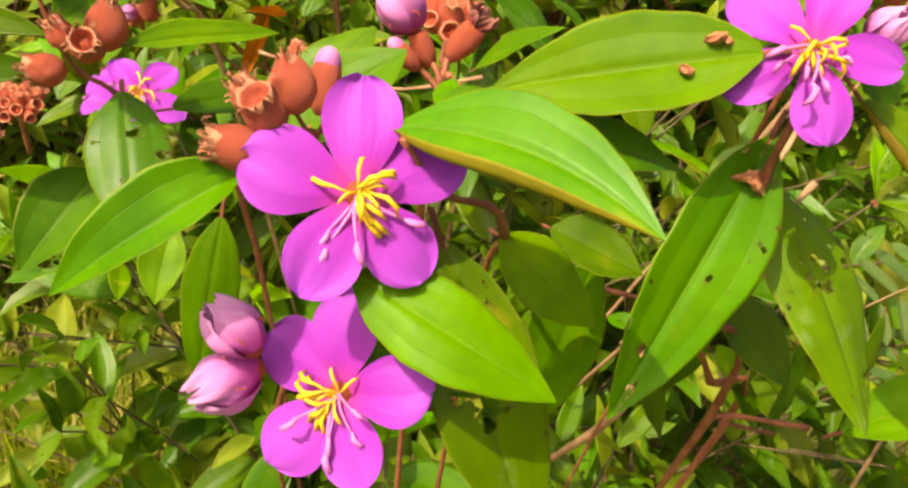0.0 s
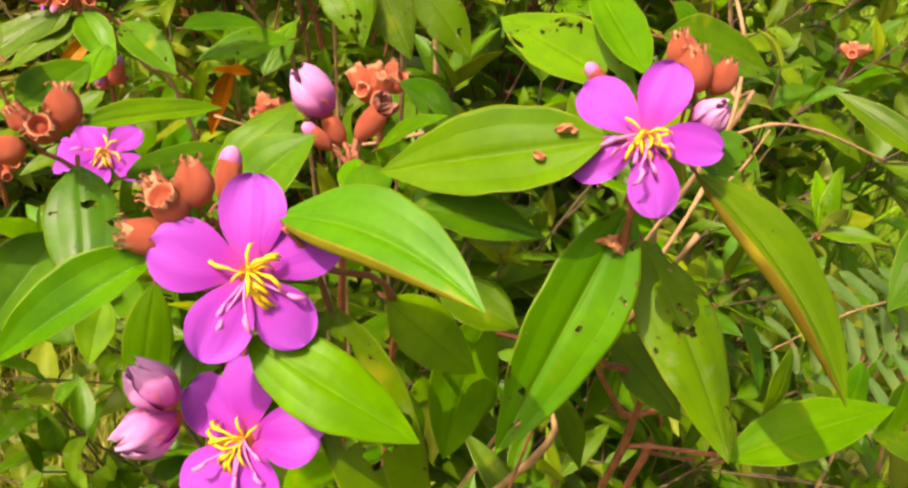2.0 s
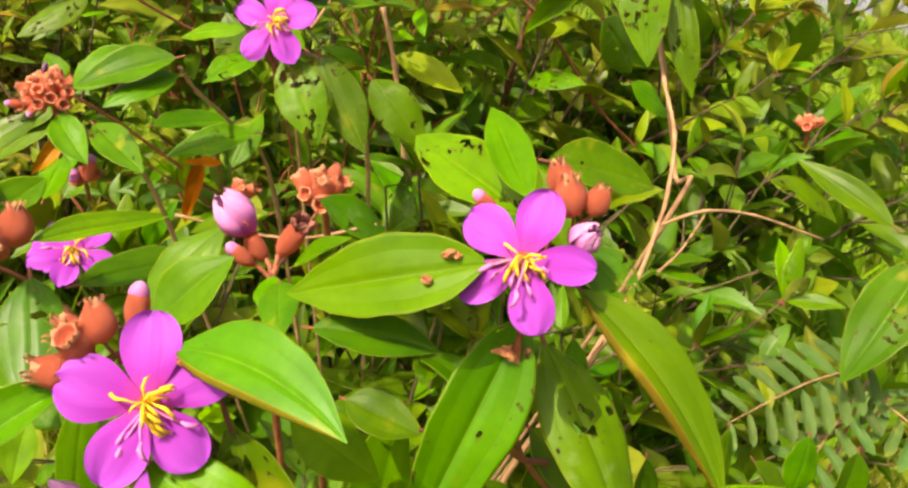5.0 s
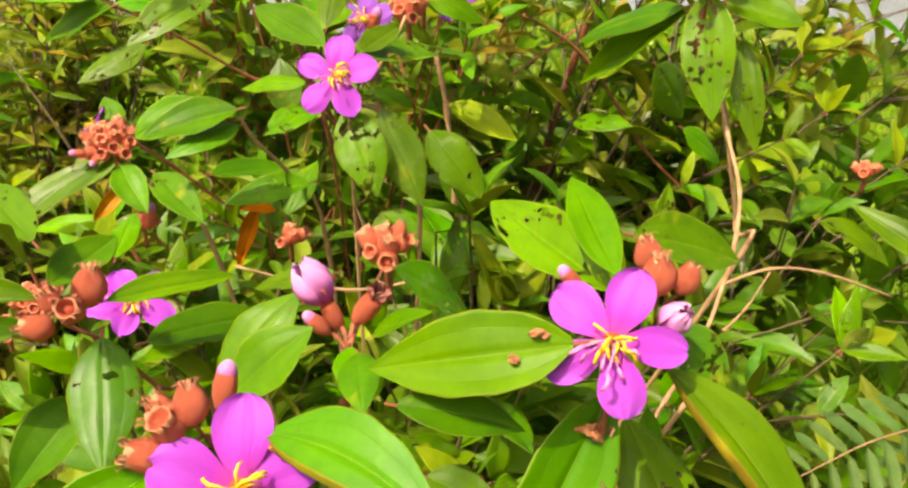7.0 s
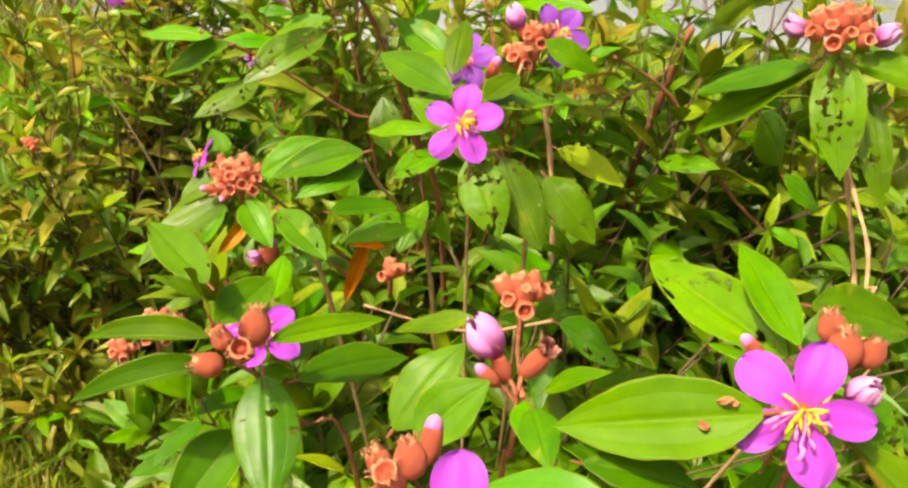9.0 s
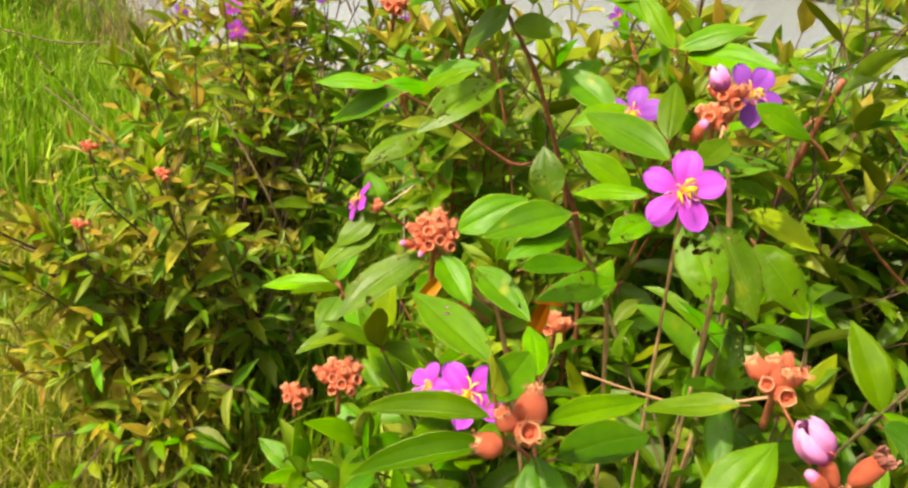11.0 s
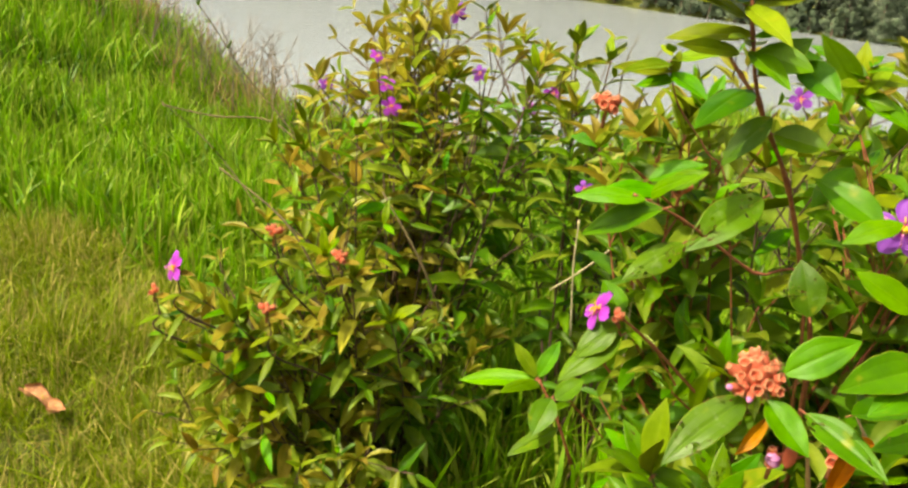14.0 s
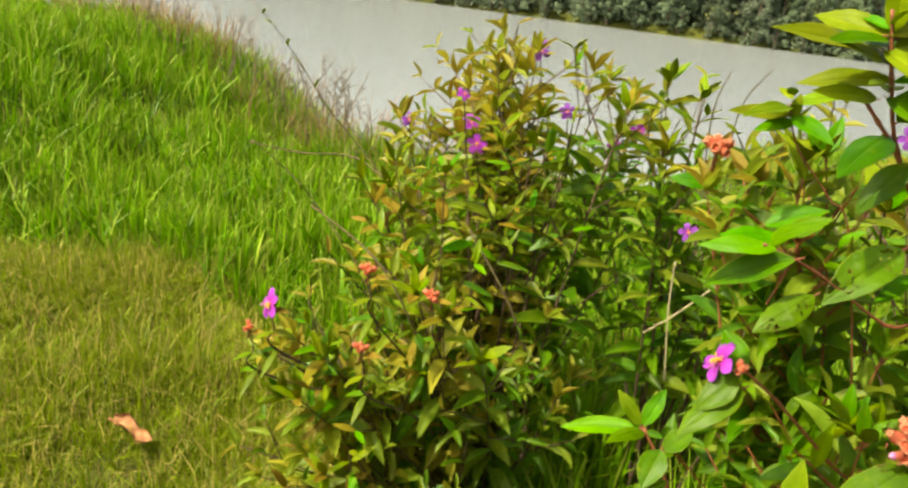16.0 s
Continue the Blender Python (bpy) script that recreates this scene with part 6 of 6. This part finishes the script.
stemmed(lake_bush, 14, [((-1.10, 2.48, 1.12), (0.17, 0.18, 0.23), 19), ((-1.05, 2.15, 0.86), (0.36, 0.33, 0.20), 9), ((-0.76, 2.25, 1.04), (0.22, 0.26, 0.24), 10), ((-1.38, 2.40, 1.02), (0.08, 0.12, 0.14), 3)],
        (-0.92, 1.98), 0.126, BUSH_MATS, BARK_DARK, "slender yellow-green and rusty leaves on dark stems", BUSH_KINDS, 150, bush_leaves)
stemmed(lake_bush, 17, [((-1.12, 1.64, 0.66), (0.30, 0.24, 0.14), 14), ((-1.28, 1.56, 0.46), (0.16, 0.16, 0.14), 9), ((-1.05, 1.48, 0.26), (0.28, 0.16, 0.12), 11), ((-0.98, 1.38, 0.22), (0.16, 0.08, 0.08), 5), ((-0.84, 1.85, 0.42), (0.18, 0.16, 0.20), 6), ((-0.66, 1.98, 0.50), (0.16, 0.18, 0.24), 4)],
        (-0.92, 1.88), 0.118, BUSH_MATS, BARK_DARK, "drooping olive-green leaves on dark stems", BUSH_KINDS, 150, bush_leaves)
stemmed(lake_bush, 16, [((-0.46, 2.10, 1.16), (0.22, 0.22, 0.14), 7), ((-0.10, 2.20, 1.14), (0.26, 0.24, 0.18), 6), ((-0.62, 2.65, 0.95), (0.24, 0.16, 0.22), 3)],
        (-0.40, 2.15), 0.120, BUSH_MATS, BARK_DARK, "loose green and yellow leaves", BUSH_KINDS, 60, bush_leaves)
for ob in [o for o in lake_bush.children if o.name.startswith(("flower", "fruit_head"))]:
    ob.matrix_basis.translation += Vector((0.0, -0.06, 0.02))
    p = Vector(ob.matrix_basis.translation) + lake_bush.location
    q = p + Vector((0.01, 0.03, -0.12))
    branch(lake_bush, [p, p.lerp(q, 0.5), q, q.lerp(Vector((-0.92, 1.98, 0.0)), 0.5) + Vector((0, 0, 0.08)), (-0.92, 1.98, 0.0)], 0.0011, 0.0035, BARK_DARK)
    for k in range(6):
        g = p.lerp(q, 0.15 + 0.4 * (k // 2))
        w = Vector((0.05 * math.cos(2.2 * k), 0.04 * math.sin(2.2 * k) - 0.01, -0.008 * k + 0.01)) * (1.0 + 0.2 * (k // 2))
        leaf(lake_bush, g, g + w, 0.018, (-0.2, -0.4, 0.9), ("rust", "yellow", "olive", "yellow", "flat", "yellow")[k], FAR_BLADES)
# long, nearly bare branches reaching out over the grass
for pts in ([(-1.921, 2.32, 1.309), (-1.824, 2.30, 1.241), (-1.725, 2.30, 1.138), (-1.613, 2.30, 1.009), (-1.461, 2.28, 0.886), (-1.285, 2.22, 0.73), (-1.02, 2.05, 0.30), (-0.92, 1.98, 0.0)],
            [(-1.74, 2.05, 0.93), (-1.62, 2.05, 0.86), (-1.48, 2.0, 0.78), (-1.30, 1.95, 0.62), (-1.05, 1.95, 0.25), (-0.92, 1.95, 0.0)]):
    branch(lake_bush, pts, 0.0010, 0.0030, BARK_TWIG)
    for k in range(1, 4):
        for sg in (1, -1):
            p = Vector(pts[k]) if sg > 0 else Vector(pts[k]).lerp(Vector(pts[k - 1]), 0.5)
            leaf(lake_bush, p, p + Vector((-0.028 * sg, -0.035, 0.012 + 0.008 * k)), 0.018, (-0.2, -0.5, 0.85), "yellow" if sg > 0 else "lime", FAR_BLADES)


def whorl(shrub, at, up, count, length, kinds, seed):
    """Young leaves spreading in a ring round the end of a stem."""
    rng = random.Random(seed)
    up = Vector(up).normalized()
    x, y = frame_on(up)
    for k in range(count):
        a = 2.4 * k + rng.uniform(-0.3, 0.3)
        r = x * math.cos(a) + y * math.sin(a)
        size = length * rng.uniform(0.75, 1.15) * (1 if k < count - 2 else 0.55)
        d = (r * rng.uniform(0.8, 1.1) + up * (-0.12 + 0.75 * k / count) + Vector((0, 0, -0.15))).normalized()
        leaf(shrub, Vector(at) + up * 0.006 * k, Vector(at) + up * 0.006 * k + d * size, size * 0.30, up * 0.7 + Vector((-0.2, -0.7, 0.3)), rng.choice(kinds))


whorl(tall_shrub, (-0.303, 1.00, 1.425), (-0.05, -0.1, 1), 6, 0.105, ("olive", "lime", "olive"), 3)
whorl(tall_shrub, (-0.288, 1.00, 1.375), (0.0, -0.1, 1), 4, 0.110, ("lime", "olive"), 4)
whorl(tall_shrub, (-0.367, 1.20, 1.318), (-0.1, -0.1, 1), 6, 0.085, ("olive", "olive", "lime"), 5)
whorl(tall_shrub, (-0.135, 1.10, 1.338), (0.1, -0.1, 1), 7, 0.090, ("olive", "lime"), 6)
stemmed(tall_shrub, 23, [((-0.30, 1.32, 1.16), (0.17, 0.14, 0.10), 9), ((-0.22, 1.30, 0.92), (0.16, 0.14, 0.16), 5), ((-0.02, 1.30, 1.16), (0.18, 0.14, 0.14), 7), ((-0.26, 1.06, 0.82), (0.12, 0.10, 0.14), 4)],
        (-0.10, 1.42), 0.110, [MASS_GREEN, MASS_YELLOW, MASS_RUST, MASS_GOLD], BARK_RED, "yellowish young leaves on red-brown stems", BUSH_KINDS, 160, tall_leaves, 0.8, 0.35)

# ---- loose and single things ----
leaf(middle_shrub, (-0.126, 0.735, 1.045), (-0.143, 0.725, 0.975), 0.018, (-0.2, -0.8, 0.5), "orange")
leaf(middle_shrub, (-0.231, 0.662, 1.081), (-0.254, 0.640, 1.048), 0.014, (0.3, -0.8, 0.4), "orange")
leaf(middle_shrub, (-0.110, 0.740, 1.040), (-0.143, 0.720, 1.044), 0.012, (0.0, -0.5, 0.8), "orange")


def curled_leaf():
    """A dead leaf, rolled up lengthwise."""
    verts, faces, nu, nv = [], [], 14, 10
    for i in range(nu + 1):
        u = i / nu
        w = 0.016 * math.sin(math.pi * (0.12 + 0.8 * u)) ** 0.6 + 0.004 * math.sin(9 * u)
        for j in range(nv + 1):
            a = (j / nv - 0.5) * (4.4 - 1.0 * u) + 0.25 * math.sin(3 * u)
            k = 1 + 0.10 * math.sin(13 * u + 2.1 * a) + 0.08 * math.sin(23 * u - 1.3 * a)
            verts.append((u * 0.125 + 0.004 * math.sin(3 * a + 5 * u), w * k * math.sin(a) * 1.25 + 0.008 * math.sin(4 * u), 0.018 - w * k * math.cos(a) * 0.8 + 0.006 * math.sin(7 * u)))
    n = nv + 1
    faces = [(i * n + j, (i + 1) * n + j, (i + 1) * n + j + 1, i * n + j + 1) for i in range(nu) for j in range(nv)]
    k = len(verts)
    verts += [(x, y * 0.93, z + 0.0012) for x, y, z in verts]
    faces += [tuple(q + k for q in reversed(f)) for f in faces]
    return mesh_of("dry_leaf", verts, faces, DRY_LEAF)


fallen = tagged(new("dry_leaf", curled_leaf()), "curled pale brown dead leaf lying on the grass", "leaf")
fallen.matrix_basis = pose(-2.005, 1.76, float(land(-1.9, 1.8)) + 0.085, 4, 6, -9)
fallen.scale = (1.3, 1.15, 1.15)


def crumb(x, y, z, size, seed):
    """A crumpled bit of dried flower caught on a leaf."""
    rng = random.Random(seed)
    bm = bmesh.new()
    bmesh.ops.create_icosphere(bm, subdivisions=2, radius=size)
    for v in bm.verts:
        v.co = Vector((v.co.x * 1.5, v.co.y, v.co.z * 0.6)) * (1 + 0.55 * noise.noise(v.co / size * 1.7 + Vector((seed, 0, 0))))
    me = bpy.data.meshes.new("dried_petal")
    bm.to_mesh(me)
    bm.free()
    me.materials.append(CALYX)
    ob = tagged(new("dried_petal", me), "crumpled brown dried petal caught on a leaf", "petal", "dried petals")
    ob.matrix_basis = pose(x, y, z, rng.uniform(0, 40), rng.uniform(0, 40), rng.uniform(0, 180))


crumb(0.0930, 0.2435, 1.2178, 0.0028, 1)
crumb(0.0965, 0.2430, 1.2180, 0.0018, 4)
crumb(0.0853, 0.2380, 1.2082, 0.0026, 3)
crumb(0.1262, 0.2492, 1.1708, 0.0034, 2)
crumb(0.1215, 0.2494, 1.1715, 0.0026, 5)


def pinna_mesh():
    """A narrow, blunt leaflet."""
    v, f, uv = blade_grid(7, 4, 0.03, 0.1, 0.0, 0, 0.0, 3)
    out = []
    for (x, y, z), (u, t) in zip(v, uv):
        out.append((x, (t - 0.5) * (1 - abs(2 * u - 1) ** 5) * (0.75 + 0.25 * u) + 0.0005 * (t - 0.5), z))
    return mesh_of("leaflet", out, f, LEAF["frond"], uv)


def frond(thing_ob, a, b, size, pairs):
    """A feathery leaf: a thin midrib with narrow leaflets in pairs."""
    a, b = Vector(a), Vector(b)
    c = (a + b) / 2 + Vector((0, 0, 0.012))
    pts = [a, c, b]
    rib = part("frond", tube_mesh("frond_rib", [p - a for p in pts], 0.0011, 0.0005, BARK_TAN), thing_ob, Matrix.Translation(a))
    me = pinna_mesh()
    for k in range(pairs):
        t = 0.06 + 0.92 * k / (pairs - 1)
        p = a * (1 - t) ** 2 + c * 2 * t * (1 - t) + b * t * t
        ax = (b - a).normalized()
        n = Vector((-0.1, -0.6, 0.8)).normalized()
        side = n.cross(ax).normalized()
        s = size * (0.55 + 0.45 * math.sin(math.pi * min(1, t * 0.9 + 0.15)))
        for sg in (1, -1):
            d = side * sg + ax * 0.45 + n * 0.12
            part("leaflet", me, rib, axes(p, d.normalized() * s, n.cross(d).normalized() * s * 0.27, n * s * 0.5))


feathery = thing("feathery_plant", 0.56, 0.64, 0.0, "low plant with feathery pale green paired leaflets", "plant")
part("stem", tube_mesh("feathery_stem", [(0, 0, 0), (0.02, 0.0, 0.5), (0.0, -0.02, 0.80), (-0.015, -0.04, 0.977)], 0.003, 0.0012, BARK_TAN), feathery)
frond(feathery, (0.545, 0.60, 0.977), (0.395, 0.55, 0.925), 0.050, 9)
frond(feathery, (0.552, 0.61, 0.955), (0.44, 0.50, 0.86), 0.046, 9)
frond(feathery, (0.555, 0.61, 0.94), (0.63, 0.50, 0.89), 0.046, 9)


# ---- weeds along the crest ----
def dry_weed(x, y, h, seed):
    rng = random.Random(seed)
    z = float(land(x, y))
    w = thing("dry_weed", x, y, z, "dead grey-brown weed with thin forking stalks", "weed", "dry weeds")
    for k in range(7):
        a = rng.uniform(0, 6.3)
        r = rng.uniform(0.1, 0.5) * h
        top = Vector((math.cos(a) * r, math.sin(a) * r, h * rng.uniform(0.7, 1.1)))
        m = top * 0.5 + Vector((rng.uniform(-.03, .03), rng.uniform(-.03, .03), 0.03))
        part("stalk", tube_mesh("stalk", [(0, 0, 0), m, top], 0.0035, 0.0016, BARK_GREY, 5), w)
        for q in range(7):
            s = m.lerp(top, rng.uniform(0.1, 0.9))
            e = s + Vector((rng.uniform(-1, 1), rng.uniform(-1, 1), rng.uniform(0.3, 1.3))) * h * 0.17
            part("twig", tube_mesh("weed_twig", [s, e], 0.002, 0.0011, BARK_GREY, 4), w)


for i, (x, y, h) in enumerate(((-3.0, 5.3, 0.7), (-3.3, 5.4, 0.75), (-3.7, 5.6, 0.6), (-2.75, 5.1, 0.6), (-4.4, 6.0, 0.65), (-3.15, 5.5, 0.75), (-4.0, 5.7, 0.6), (-4.8, 5.9, 0.65), (-5.1, 5.8, 0.6), (-0.35, 4.2, 0.7), (0.1, 4.0, 0.8), (0.4, 4.3, 0.8))):
    dry_weed(x, y, h, 40 + i)


# ---- trees on the far shore ----
def far_tree(height, seed, label, clumps=22):
    rng = random.Random(seed)
    t = thing("tree", 0, 0, 0, label, "tree", "trees on the far shore")
    part("trunk", tube_mesh("trunk", [(0, 0, -0.6), (0.1, 0, height * 0.3), (rng.uniform(-.4, .4), 0, height * 0.75)], 0.24, 0.08, FAR_BARK), t)
    verts, faces = [], []
    for c in range(clumps * 6):
        a, z = rng.uniform(0, 6.3), height * (-0.01 + 0.97 * max(0.0, (c + rng.uniform(-0.4, 0.4)) / (clumps * 6 - 1)) ** 1.2)
        r = height * 0.27 * rng.uniform(0.2, 1) * (1.1 - 0.80 * (z / height) ** 2)
        cx, cy, s = r * math.cos(a), r * math.sin(a), height * rng.uniform(0.030, 0.060)
        ball = bmesh.new()
        bmesh.ops.create_icosphere(ball, subdivisions=1, radius=s * 0.7)
        k = len(verts)
        for v in ball.verts:
            shift = Vector((c * 7.0, seed, 0))
            verts.append(Vector((cx, cy, z)) + v.co * (1 + 0.7 * noise.noise(v.co * (2.2 / s) + shift) + 0.5 * noise.noise(v.co * (5.5 / s) + shift)))
        faces += [tuple(k + v.index for v in f.verts) for f in ball.faces]
        ball.free()
        for _ in range(14):
            d = Vector((rng.gauss(0, 1), rng.gauss(0, 1), rng.gauss(0, 1))).normalized() * s * rng.uniform(0.6, 1.7)
            p = Vector((cx, cy, z)) + d
            x, y = frame_on(d.normalized() * 0.4 + Vector((-0.3, -0.4, 0.6)))
            q = rng.uniform(0.011, 0.020) * height + 0.05
            k = len(verts)
            verts += [p - x * q, p - y * q * 0.7, p + x * q, p + y * q * 0.7]
            faces.append((k, k + 1, k + 2, k + 3))
    part("crown", mesh_of("crown", verts, faces, HAZED_LEAF), t)
    return t


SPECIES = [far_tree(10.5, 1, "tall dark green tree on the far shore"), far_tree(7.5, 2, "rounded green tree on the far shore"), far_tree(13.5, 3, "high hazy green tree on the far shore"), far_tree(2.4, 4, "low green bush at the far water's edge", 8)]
rng = random.Random(8)
spots = []
for i in range(84):
    row = i % 3
    x = -62 + i * 1.55 + rng.uniform(-1.0, 1.0)
    y = (93.2, 95.6, 98.5)[row] + rng.uniform(-0.8, 0.8)
    spots.append((rng.choice(((1, 0), (0, 1), (2, 0))[row]), x, y))
spots += [(3, -62 + i * 1.1 + rng.uniform(-1, 1), 92.3 + rng.uniform(-.2, 0.4)) for i in range(0, 116, 3)]
used = set()
for k, x, y in spots:
    m = pose(x, y, float(land(x, y)), 0, 0, rng.uniform(0, 360))
    if k not in used:
        used.add(k)
        SPECIES[k].matrix_basis = m
    else:
        copy_thing(SPECIES[k], m)
